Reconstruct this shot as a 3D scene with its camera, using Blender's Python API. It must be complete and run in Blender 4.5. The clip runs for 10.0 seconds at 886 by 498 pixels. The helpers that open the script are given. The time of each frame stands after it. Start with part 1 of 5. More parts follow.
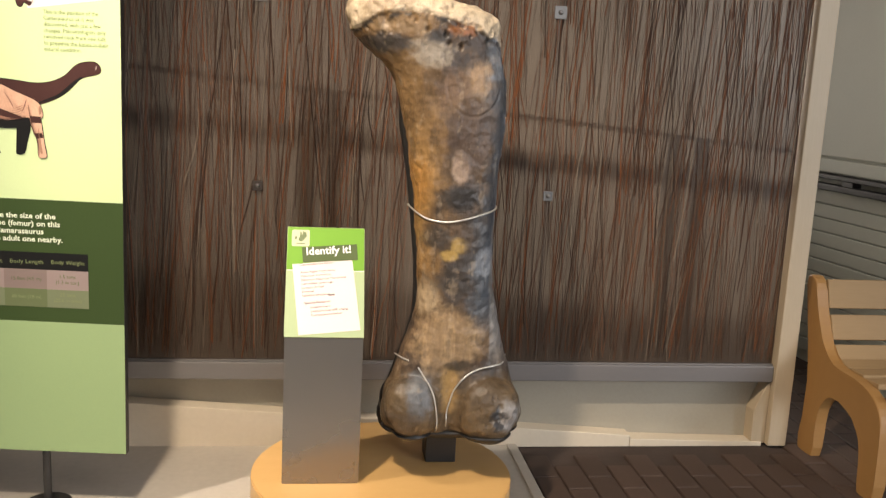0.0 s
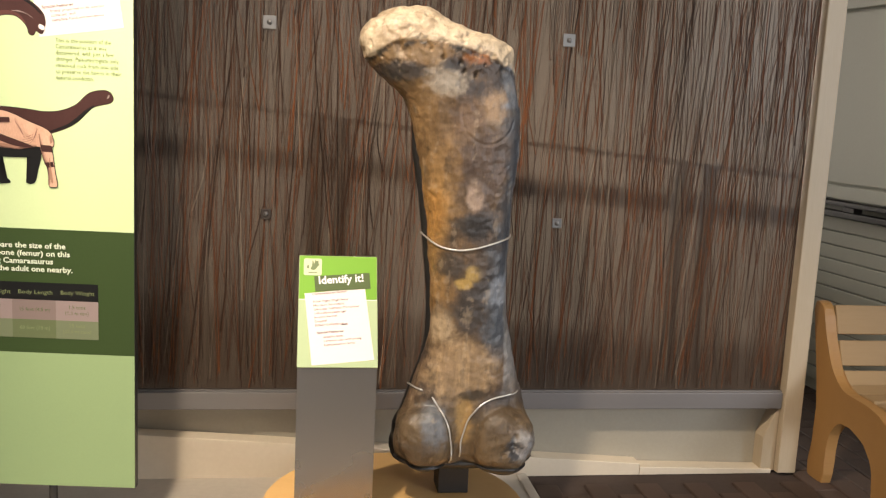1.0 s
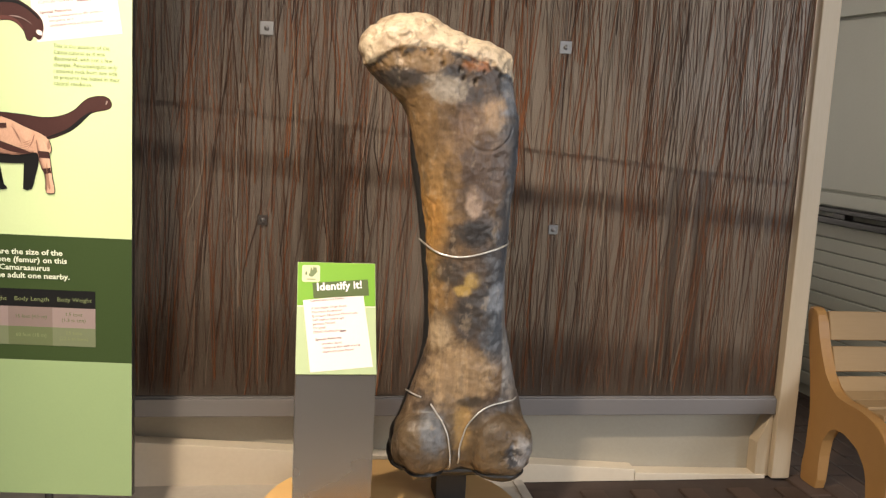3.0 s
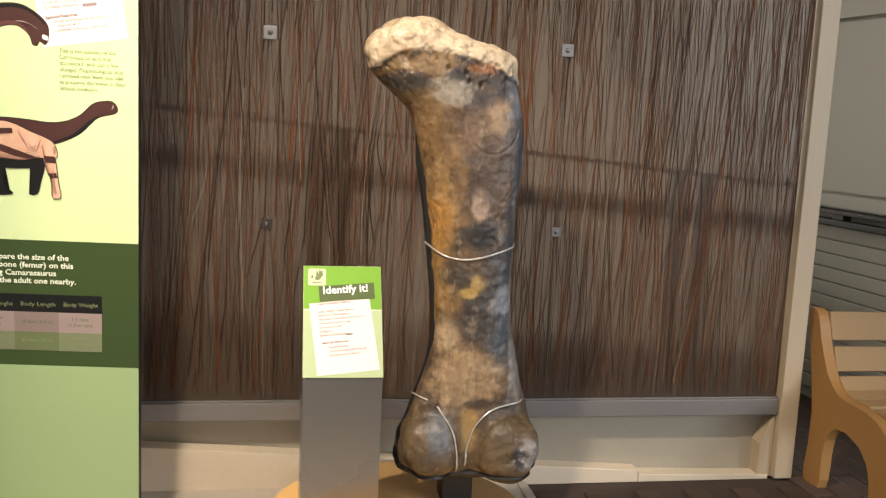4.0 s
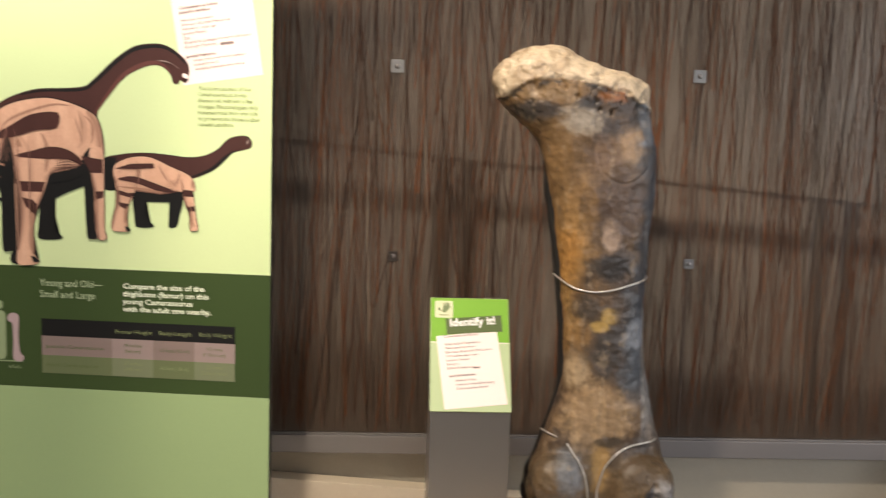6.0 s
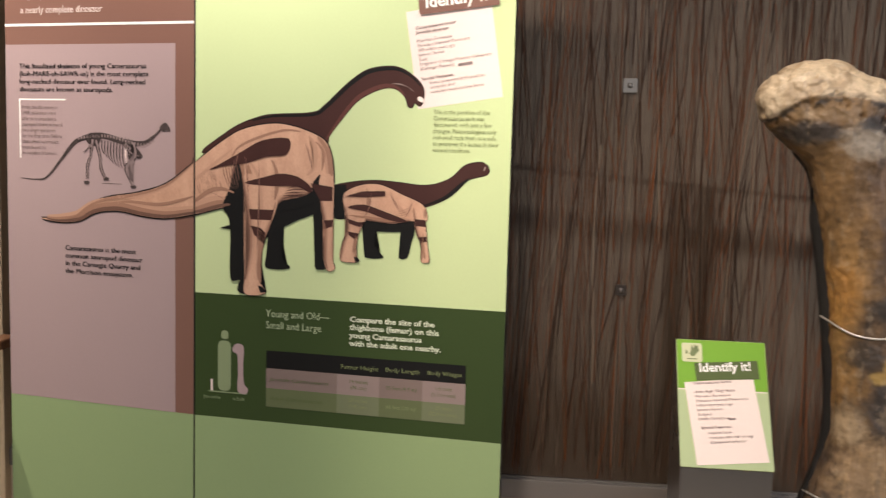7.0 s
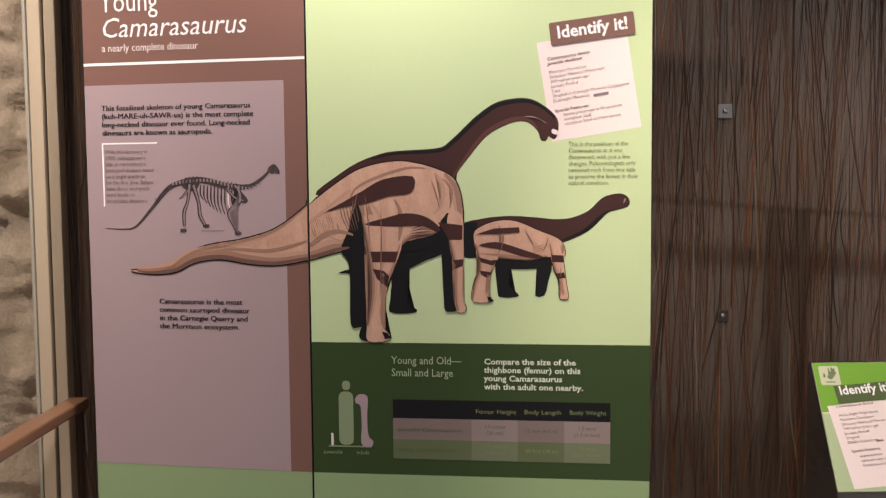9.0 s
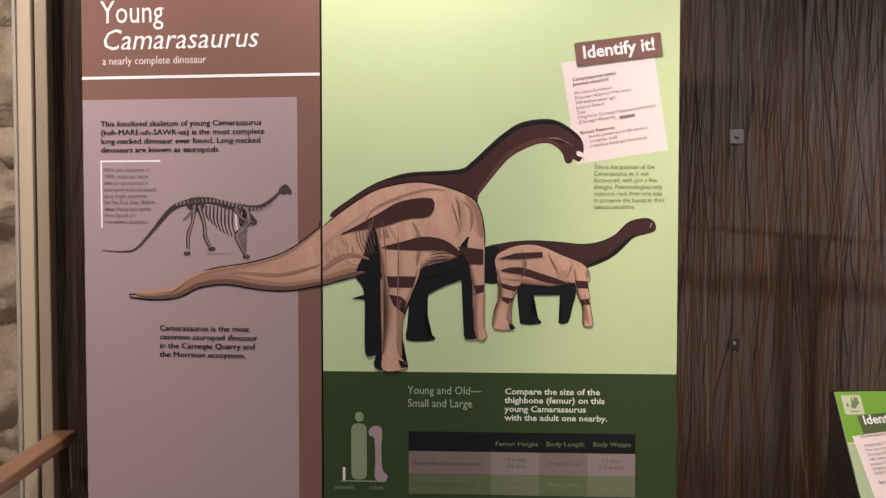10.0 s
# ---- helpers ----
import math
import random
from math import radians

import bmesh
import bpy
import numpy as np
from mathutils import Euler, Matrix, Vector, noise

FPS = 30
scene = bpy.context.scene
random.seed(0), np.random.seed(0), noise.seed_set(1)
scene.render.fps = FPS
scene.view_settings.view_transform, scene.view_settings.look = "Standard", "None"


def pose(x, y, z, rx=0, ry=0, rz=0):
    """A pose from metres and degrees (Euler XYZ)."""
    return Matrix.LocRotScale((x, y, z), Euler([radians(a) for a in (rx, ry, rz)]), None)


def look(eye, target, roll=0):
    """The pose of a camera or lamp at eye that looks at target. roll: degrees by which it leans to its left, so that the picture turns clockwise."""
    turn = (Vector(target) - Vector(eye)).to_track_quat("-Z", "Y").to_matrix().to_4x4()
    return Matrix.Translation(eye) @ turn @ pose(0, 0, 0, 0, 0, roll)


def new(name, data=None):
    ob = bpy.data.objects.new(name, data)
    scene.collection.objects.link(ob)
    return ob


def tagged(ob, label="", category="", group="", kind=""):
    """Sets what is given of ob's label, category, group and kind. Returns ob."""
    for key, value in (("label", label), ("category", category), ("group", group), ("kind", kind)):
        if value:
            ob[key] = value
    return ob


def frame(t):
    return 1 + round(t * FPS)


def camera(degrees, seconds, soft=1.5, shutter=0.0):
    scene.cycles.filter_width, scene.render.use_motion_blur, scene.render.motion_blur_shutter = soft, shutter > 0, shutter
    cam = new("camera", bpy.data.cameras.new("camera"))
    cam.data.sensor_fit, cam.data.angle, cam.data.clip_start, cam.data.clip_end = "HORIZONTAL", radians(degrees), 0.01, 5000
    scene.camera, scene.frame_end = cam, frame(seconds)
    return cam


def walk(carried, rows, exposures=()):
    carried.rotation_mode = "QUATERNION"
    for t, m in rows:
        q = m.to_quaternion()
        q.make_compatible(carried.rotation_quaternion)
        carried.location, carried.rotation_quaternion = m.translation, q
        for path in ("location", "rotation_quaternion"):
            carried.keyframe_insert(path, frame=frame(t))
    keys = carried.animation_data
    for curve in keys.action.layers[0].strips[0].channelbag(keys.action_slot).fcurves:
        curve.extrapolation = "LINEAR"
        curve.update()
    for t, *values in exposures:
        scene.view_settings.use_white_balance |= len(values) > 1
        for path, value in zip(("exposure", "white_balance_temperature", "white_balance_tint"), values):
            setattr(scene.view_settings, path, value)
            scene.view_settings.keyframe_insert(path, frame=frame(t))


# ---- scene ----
cam = camera(51.4, 10.0, soft=1.3, shutter=0.4)
PATH = [
    (0, (-0.067, 0.052, 1.396), (0.205, 2.0, 1.034), 2.9),
    (0.5, (-0.129, 0.072, 1.404), (0.17, 2.023, 1.082), 2.8),
    (1, (-0.153, 0.085, 1.4), (0.15, 2.038, 1.092), 2.8),
    (1.5, (-0.161, 0.092, 1.398), (0.141, 2.044, 1.083), 2.7),
    (2, (-0.155, 0.086, 1.407), (0.151, 2.038, 1.094), 2.4),
    (2.5, (-0.169, 0.091, 1.405), (0.15, 2.042, 1.103), 2.8),
    (4, (-0.236, 0.092, 1.401), (0.114, 2.039, 1.113), 2.7),
    (4.5, (-0.248, 0.089, 1.397), (0.1, 2.039, 1.119), 2.6),
    (5, (-0.276, 0.104, 1.4), (0.084, 2.052, 1.126), 3.1),
    (5.2, (-0.294, 0.111, 1.407), (0.066, 2.059, 1.133), 3.2),
    (6.3, (-0.256, 0.177, 1.381), (-0.307, 2.165, 1.168), 2.1),
    (6.5, (-0.36, 0.234, 1.403), (-0.486, 2.218, 1.179), 2.7),
    (7, (-0.561, 0.345, 1.397), (-0.765, 2.326, 1.206), 1.6),
    (7.5, (-0.722, 0.408, 1.43), (-0.969, 2.383, 1.238), 1.3),
    (8, (-0.93, 0.387, 1.438), (-1.084, 2.373, 1.259), 1.2),
    (8.5, (-1.108, 0.356, 1.435), (-1.179, 2.349, 1.278), -1.0),
    (9, (-1.214, 0.406, 1.419), (-1.204, 2.401, 1.284), -0.5),
    (9.5, (-1.307, 0.496, 1.423), (-1.26, 2.492, 1.315), 0.7),
    (10, (-1.408, 0.507, 1.407), (-1.282, 2.502, 1.331), -0.0),
]
EXPOSURE = [(0, 0.28, 6500, 12), (5.2, 0.28, 6500, 12), (6.5, -0.20, 6350, 14), (8, -0.47, 6150, 17), (10, -0.72, 5950, 20)]
walk(cam, [(t, look(eye, target, roll)) for t, eye, target, roll in PATH], EXPOSURE)

# ---- light ----
world = bpy.data.worlds.new("hall_air")
scene.world = world
world.use_nodes = True
world.node_tree.nodes["Background"].inputs[0].default_value = (0.9, 0.86, 0.8, 1)
world.node_tree.nodes["Background"].inputs[1].default_value = 0.05


def area_lamp(name, eye, target, size, watts, colour, size_y=None):
    data = bpy.data.lights.new(name, "AREA")
    data.energy, data.color, data.size = watts, colour, size
    if size_y:
        data.shape, data.size_y = "RECTANGLE", size_y
    ob = new(name, data)
    ob.matrix_world = look(eye, target)
    return ob


def spot_lamp(name, eye, target, watts, colour, angle, blend=0.6, radius=0.04):
    data = bpy.data.lights.new(name, "SPOT")
    data.energy, data.color, data.spot_size, data.spot_blend = watts, colour, radians(angle), blend
    data.shadow_soft_size = radius
    ob = new(name, data)
    ob.matrix_world = look(eye, target)
    return ob


WARM = (1.0, 0.84, 0.635)
spot_lamp("track_spot_bone", (-0.85, 1.25, 3.4), (0.22, 2.9, 0.55), 390, WARM, 52, radius=0.09)
spot_lamp("track_spot_panel", (-1.50, 2.27, 2.98), (-1.50, 2.97, 1.92), 268, (1.0, 0.88, 0.74), 100, blend=0.8)
spot_lamp("track_spot_rock", (-3.4, 2.0, 3.4), (-3.2, 4.0, 1.2), 420, (1.0, 0.87, 0.70), 80)
area_lamp("hall_ceiling_light", (-0.2, 0.4, 3.5), (-0.2, 0.4, 0), 3.0, 36, (1.0, 0.94, 0.85))
area_lamp("hall_window_south", (-1.0, -4.9, 2.1), (-1.0, 0, 2.1), 3.6, 72, (1.0, 0.95, 0.90), 1.9)
area_lamp("hall_window_east", (5.2, -2.2, 2.0), (1.4, 3.6, 1.5), 2.6, 200, (0.90, 0.95, 1.0), 2.0)

back_light = area_lamp("ramp_room_light", (1.0, 5.6, 1.9), (0.9, 3.4, 1.7), 2.4, 34, (1.0, 0.90, 0.78), 2.2)
back_light.data.spread = radians(100)

# ---- materials ----


def material(name, base, rough=0.6, metal=0.0, second=None, scale=8.0, fine=60.0, amount=0.5, bump=0.1, depth=0.002,
             stretch=(1, 1, 1), spec=0.5, coat=0.0, island=0.0, piece=0.0):
    """A surface with variation at two scales, fine relief, and a shift of tone per piece where asked."""
    m = bpy.data.materials.new(name)
    m.use_nodes = True
    nt, b = m.node_tree, m.node_tree.nodes["Principled BSDF"]
    b.inputs["Metallic"].default_value = metal
    b.inputs["Specular IOR Level"].default_value = spec
    b.inputs["Coat Weight"].default_value = coat
    link = nt.links.new
    tc, mp = nt.nodes.new("ShaderNodeTexCoord"), nt.nodes.new("ShaderNodeMapping")
    mp.inputs["Scale"].default_value = stretch
    link(tc.outputs["Object"], mp.inputs["Vector"])
    big, small = nt.nodes.new("ShaderNodeTexNoise"), nt.nodes.new("ShaderNodeTexNoise")
    for n, s, d in ((big, scale, 5), (small, fine, 4)):
        n.inputs["Scale"].default_value, n.inputs["Detail"].default_value = s, d
        link(mp.outputs["Vector"], n.inputs["Vector"])
    second = second or tuple(c * 0.75 for c in base)
    add = nt.nodes.new("ShaderNodeMath")
    add.operation = "MULTIPLY_ADD"
    add.inputs[1].default_value, add.inputs[2].default_value = 0.45, 0.0
    link(small.outputs["Fac"], add.inputs[0])
    plus = nt.nodes.new("ShaderNodeMath")
    plus.operation = "MULTIPLY_ADD"
    plus.inputs[1].default_value = 0.55
    link(big.outputs["Fac"], plus.inputs[0])
    link(add.outputs[0], plus.inputs[2])
    ramp = nt.nodes.new("ShaderNodeMapRange")
    ramp.inputs[1].default_value, ramp.inputs[2].default_value = 0.35, 0.65
    ramp.inputs[4].default_value = amount
    link(plus.outputs[0], ramp.inputs[0])
    mix = nt.nodes.new("ShaderNodeMix")
    mix.data_type = "RGBA"
    mix.inputs[6].default_value, mix.inputs[7].default_value = (*base, 1), (*second, 1)
    link(ramp.outputs[0], mix.inputs[0])
    out = mix.outputs[2]
    if island or piece:
        if island:
            rnd, sock = nt.nodes.new("ShaderNodeNewGeometry"), "Random Per Island"
        else:
            rnd, sock = nt.nodes.new("ShaderNodeObjectInfo"), "Random"
        rr = nt.nodes.new("ShaderNodeMapRange")
        rr.inputs[3].default_value, rr.inputs[4].default_value = 1 - (island or piece), 1 + (island or piece)
        link(rnd.outputs[sock], rr.inputs[0])
        hsv = nt.nodes.new("ShaderNodeHueSaturation")
        link(rr.outputs[0], hsv.inputs["Value"])
        link(out, hsv.inputs["Color"])
        out = hsv.outputs[0]
    link(out, b.inputs["Base Color"])
    r2 = nt.nodes.new("ShaderNodeMapRange")
    r2.inputs[3].default_value, r2.inputs[4].default_value = max(0.02, rough - 0.08), min(1, rough + 0.08)
    link(small.outputs["Fac"], r2.inputs[0])
    link(r2.outputs[0], b.inputs["Roughness"])
    if bump:
        bp = nt.nodes.new("ShaderNodeBump")
        bp.inputs["Strength"].default_value, bp.inputs["Distance"].default_value = bump, depth
        link(plus.outputs[0], bp.inputs["Height"])
        link(bp.outputs[0], b.inputs["Normal"])
    return m


M_CONCRETE = material("polished_concrete", (0.50, 0.45, 0.385), 0.5, second=(0.40, 0.36, 0.31), scale=3, fine=40, bump=0.15)
M_MORTAR = material("brick_bedding", (0.054, 0.035, 0.027), 0.9)
M_BRICK = material("brown_floor_brick", (0.064, 0.038, 0.027), 0.7, second=(0.046, 0.028, 0.020), scale=14, fine=120, bump=0.3, piece=0.14)
M_CREAM = material("cream_paint", (0.37, 0.335, 0.265), 0.6, second=(0.32, 0.285, 0.225), scale=5, fine=90, bump=0.08)
M_POST = material("pale_wood_post", (0.49, 0.395, 0.275), 0.5, second=(0.42, 0.33, 0.215), scale=4, fine=40, stretch=(6, 6, 0.4), bump=0.06)
M_RAIL = material("grey_metal_rail", (0.215, 0.20, 0.195), 0.45, 0.3, second=(0.185, 0.172, 0.168), scale=6, fine=120, stretch=(0.3, 4, 4), bump=0.04)
M_SHUTTER = material("grey_green_shutter", (0.50, 0.52, 0.45), 0.5, second=(0.45, 0.47, 0.405), scale=4, fine=90, bump=0.05)
M_DARK = material("black_paint", (0.015, 0.014, 0.013), 0.45, second=(0.022, 0.02, 0.02), scale=9, bump=0.05)
M_CEIL = material("ceiling_paint", (0.25, 0.24, 0.22), 0.8)
M_HALL = material("hall_wall_paint", (0.30, 0.28, 0.25), 0.8)
M_ROCK = material("quarry_rock", (0.50, 0.40, 0.28), 0.85, second=(0.33, 0.26, 0.19), scale=7, fine=70, bump=1.0, depth=0.014, amount=0.8)
M_DISC = material("plywood_maple", (0.66, 0.405, 0.155), 0.4, second=(0.58, 0.34, 0.12), scale=3, fine=50, stretch=(0.5, 6, 6), bump=0.05, coat=0.2)
M_BENCH = material("varnished_bench_wood", (0.37, 0.195, 0.062), 0.5, second=(0.31, 0.158, 0.048), scale=3, fine=40, stretch=(0.5, 6, 6), bump=0.05)
M_STEEL = material("brushed_steel", (0.29, 0.272, 0.26), 0.28, 0.95, second=(0.27, 0.252, 0.242), scale=1, fine=2, amount=0.4, bump=0.0)

# ---- mesh helpers ----


def box_into(bm, x0, x1, y0, y1, z0, z1, bevel=0.0):
    vs = [bm.verts.new((x, y, z)) for x in (x0, x1) for y in (y0, y1) for z in (z0, z1)]
    faces = [(0, 1, 3, 2), (4, 6, 7, 5), (0, 4, 5, 1), (2, 3, 7, 6), (0, 2, 6, 4), (1, 5, 7, 3)]
    fs = [bm.faces.new([vs[i] for i in f]) for f in faces]
    if bevel:
        es = {e for f in fs for e in f.edges}
        bmesh.ops.bevel(bm, geom=list(es), offset=bevel, segments=2, affect="EDGES", profile=0.5)


def part(name, bm, mat, parent=None, label="", smooth=False, m=None):
    """One mesh object, under a thing or on its own."""
    bmesh.ops.recalc_face_normals(bm, faces=bm.faces)
    me = bpy.data.meshes.new(name)
    bm.to_mesh(me)
    bm.free()
    me.materials.append(mat)
    if smooth:
        me.polygons.foreach_set("use_smooth", [True] * len(me.polygons))
    ob = new(name, me)
    if parent:
        ob.parent = parent
    if m is not None:
        ob.matrix_basis = m
    if label:
        tagged(ob, label)
    return ob


def box(name, x0, x1, y0, y1, z0, z1, mat, parent=None, bevel=0.0, label="", m=None):
    bm = bmesh.new()
    box_into(bm, x0, x1, y0, y1, z0, z1, bevel)
    return part(name, bm, mat, parent, label, m=m)


def prism(name, outline, y0, y1, mat, parent=None, bevel=0.0, label="", m=None, smooth=False):
    """A flat outline in x and z, given a thickness from y0 to y1."""
    bm = bmesh.new()
    front = [bm.verts.new((x, y0, z)) for x, z in outline]
    back = [bm.verts.new((x, y1, z)) for x, z in outline]
    n = len(outline)
    bm.faces.new(front), bm.faces.new(back[::-1])
    for i in range(n):
        bm.faces.new((front[i], front[(i + 1) % n], back[(i + 1) % n], back[i]))
    if bevel:
        rim = [e for e in bm.edges if abs(e.verts[0].co.y - e.verts[1].co.y) < 1e-6]
        bmesh.ops.bevel(bm, geom=rim, offset=bevel, segments=2, affect="EDGES", profile=0.5)
    return part(name, bm, mat, parent, label, smooth, m)


def thing(name, x, y, z, label, category, turn=0.0, group=""):
    ob = new(name)
    ob.empty_display_size = 0.1
    ob.matrix_world = pose(x, y, z, 0, 0, turn)
    return tagged(ob, label, category, group)


def structure(ob, label, category=""):
    return tagged(ob, label, category, kind="structure")


# ---- the hall ----
structure(box("floor", -7, 0.70, -5, 6.5, -0.12, 0.0, M_CONCRETE), "smooth grey concrete floor, warm in the spotlight", "floor")
brick_floor = structure(box("floor_brick", 0.70, 6, -5, 6.5, -0.12, -0.012, M_MORTAR), "brown brick paving with dark joints", "floor")
structure(box("ceiling", -7, 6, -5, 6.5, 3.6, 3.7, M_CEIL), "plain grey hall ceiling", "ceiling")
structure(box("wall_south", -7, 6, -5.15, -5, 0, 3.6, M_HALL), "plain hall wall behind the walkway", "wall")
structure(box("wall_east", 6, 6.15, -5, 6.5, 0, 3.6, M_HALL), "plain hall wall", "wall")
structure(box("wall_west", -7.15, -7, -5, 6.5, 0, 3.6, M_HALL), "plain hall wall", "wall")
structure(box("wall_back", -7, 6, 6.5, 6.65, 0, 3.6, M_HALL), "plain hall wall behind the screen", "wall")


def tube(name, points, radius, mat, parent=None, label="", sides=8, m=None):
    """A round bar or wire along a smooth line through the points."""
    pts = smooth_line([Vector(p) for p in points], 6, False)
    bm, rings = bmesh.new(), []
    for i, p in enumerate(pts):
        way = (pts[min(i + 1, len(pts) - 1)] - pts[max(i - 1, 0)]).normalized()
        side = way.cross(Vector((0.31, 0.17, 0.93)))
        if side.length < 1e-4:
            side = way.cross(Vector((1, 0, 0)))
        side.normalize()
        up = side.cross(way)
        rings.append([bm.verts.new(p + radius * (math.cos(a) * side + math.sin(a) * up))
                      for a in [2 * math.pi * k / sides for k in range(sides)]])
    for a, b in zip(rings, rings[1:]):
        for k in range(sides):
            bm.faces.new((a[k], a[(k + 1) % sides], b[(k + 1) % sides], b[k]))
    bm.faces.new(rings[0][::-1]), bm.faces.new(rings[-1])
    return part(name, bm, mat, parent, label, True, m)


def smooth_line(pts, steps, closed):
    """Catmull-Rom through the points."""
    n, out = len(pts), []
    for i in range(n if closed else n - 1):
        get = (lambda k: pts[k % n]) if closed else (lambda k: pts[min(max(k, 0), n - 1)])
        a, b, c, d = get(i - 1), get(i), get(i + 1), get(i + 2)
        for s in range(steps):
            t = s / steps
            out.append(0.5 * (2 * b + (c - a) * t + (2 * a - 5 * b + 4 * c - d) * t * t + (3 * b - a - 3 * c + d) * t ** 3))
    if not closed:
        out.append(pts[-1])
    return out


# ---- floor, kerb and screen wall ----
REED_L, REED_R = -2.42, 1.762


def kerb(name, x0, x1, z0, z1, label):
    return structure(prism(name, [(x0, -0.01), (x1, -0.01), (x1, z1), (x0, z0)], 3.395, 3.468, M_KERB, bevel=0.003), label, "kerb")


M_KERB = material("cream_plaster_kerb", (0.68, 0.59, 0.46), 0.6, second=(0.60, 0.51, 0.39), scale=4, fine=60, bump=0.15)
kerb("trim_kerb", REED_L, 1.19, 0.283, 0.038, "cream plaster kerb tapering along the foot of the wall")
kerb("trim_kerb_low", 1.192, 1.75, 0.024, 0.008, "low cream trim strip at the foot of the wall")
structure(box("trim_threshold", 0.690, 0.728, -5, 3.39, -0.02, 0.006, M_CONCRETE, bevel=0.003), "pale strip between the concrete and the brick floor", "trim")
structure(box("wall_north_low", REED_L, REED_R, 3.47, 3.56, 0, 0.33, M_CREAM), "cream-painted low wall under the reed screen", "wall")
M_DIFFUSER = bpy.data.materials.new("taupe_translucent_board")
M_DIFFUSER.use_nodes = True
nt = M_DIFFUSER.node_tree
grain = nt.nodes.new("ShaderNodeTexNoise")
grain.inputs["Scale"].default_value, grain.inputs["Detail"].default_value = 6, 6
grain_map, grain_co = nt.nodes.new("ShaderNodeMapping"), nt.nodes.new("ShaderNodeTexCoord")
grain_map.inputs["Scale"].default_value = (8, 1, 0.4)
nt.links.new(grain_co.outputs["Object"], grain_map.inputs["Vector"])
nt.links.new(grain_map.outputs["Vector"], grain.inputs["Vector"])
grain_mix = nt.nodes.new("ShaderNodeMix")
grain_mix.data_type = "RGBA"
grain_mix.inputs[6].default_value, grain_mix.inputs[7].default_value = (0.215, 0.165, 0.122, 1), (0.140, 0.098, 0.068, 1)
grain_range = nt.nodes.new("ShaderNodeMapRange")
grain_range.inputs[1].default_value, grain_range.inputs[2].default_value = 0.35, 0.65
nt.links.new(grain.outputs["Fac"], grain_range.inputs[0])
nt.links.new(grain_range.outputs[0], grain_mix.inputs[0])
shade_d, shade_t, shade_m = nt.nodes.new("ShaderNodeBsdfDiffuse"), nt.nodes.new("ShaderNodeBsdfTranslucent"), nt.nodes.new("ShaderNodeMixShader")
shade_t.inputs[0].default_value = (0.78, 0.715, 0.64, 1)
shade_m.inputs[0].default_value = 0.5
nt.links.new(grain_mix.outputs[2], shade_d.inputs[0])
nt.links.new(shade_d.outputs[0], shade_m.inputs[1])
nt.links.new(shade_t.outputs[0], shade_m.inputs[2])
nt.links.new(shade_m.outputs[0], nt.nodes["Material Output"].inputs["Surface"])
structure(box("wall_north_back", -2.41, 1.755, 3.4215, 3.4255, 0.335, 3.58, M_DIFFUSER), "taupe translucent board behind the reeds", "wall")

rail = thing("screen_rail", 0, 3.386, 0.265, "grey painted metal rail along the foot of the reed screen", "rail")
box("bar", REED_L, REED_R, 0.0, 0.085, 0.0, 0.066, M_RAIL, rail, bevel=0.003)
box("lip", REED_L, REED_R, 0.012, 0.022, 0.066, 0.072, M_RAIL, rail, bevel=0.001)

M_FRAME = material("dim_brown_framing", (0.035, 0.025, 0.02), 0.7)
M_CLAMP = material("dull_clamp_metal", (0.24, 0.235, 0.23), 0.45, 0.5)
M_SEAM = material("brown_seam", (0.10, 0.075, 0.058), 0.6)

# ---- reed screen: resin sheets with reeds pressed into them ----
sheet = bpy.data.materials.new("smoky_resin")
sheet.use_nodes = True
nt = sheet.node_tree
b = nt.nodes["Principled BSDF"]
b.inputs["Base Color"].default_value = (0.155, 0.118, 0.088, 1)
b.inputs["Roughness"].default_value = 0.34
b.inputs["Specular IOR Level"].default_value = 0.35
noise_a = nt.nodes.new("ShaderNodeTexNoise")
noise_a.inputs["Scale"].default_value, noise_a.inputs["Detail"].default_value = 9, 6
mapping = nt.nodes.new("ShaderNodeMapping")
mapping.inputs["Scale"].default_value = (9, 1, 0.35)
coord = nt.nodes.new("ShaderNodeTexCoord")
nt.links.new(coord.outputs["Object"], mapping.inputs["Vector"])
nt.links.new(mapping.outputs["Vector"], noise_a.inputs["Vector"])
mixc = nt.nodes.new("ShaderNodeMix")
mixc.data_type = "RGBA"
mixc.inputs[6].default_value, mixc.inputs[7].default_value = (0.130, 0.098, 0.074, 1), (0.065, 0.043, 0.031, 1)
rng = nt.nodes.new("ShaderNodeMapRange")
rng.inputs[1].default_value, rng.inputs[2].default_value = 0.35, 0.65
nt.links.new(noise_a.outputs["Fac"], rng.inputs[0])
nt.links.new(rng.outputs[0], mixc.inputs[0])
nt.links.new(mixc.outputs[2], b.inputs["Base Color"])
clear = nt.nodes.new("ShaderNodeBsdfTransparent")
mixs = nt.nodes.new("ShaderNodeMixShader")
mixs.inputs[0].default_value = 0.68
nt.links.new(b.outputs[0], mixs.inputs[1])
nt.links.new(clear.outputs[0], mixs.inputs[2])
nt.links.new(mixs.outputs[0], nt.nodes["Material Output"].inputs["Surface"])

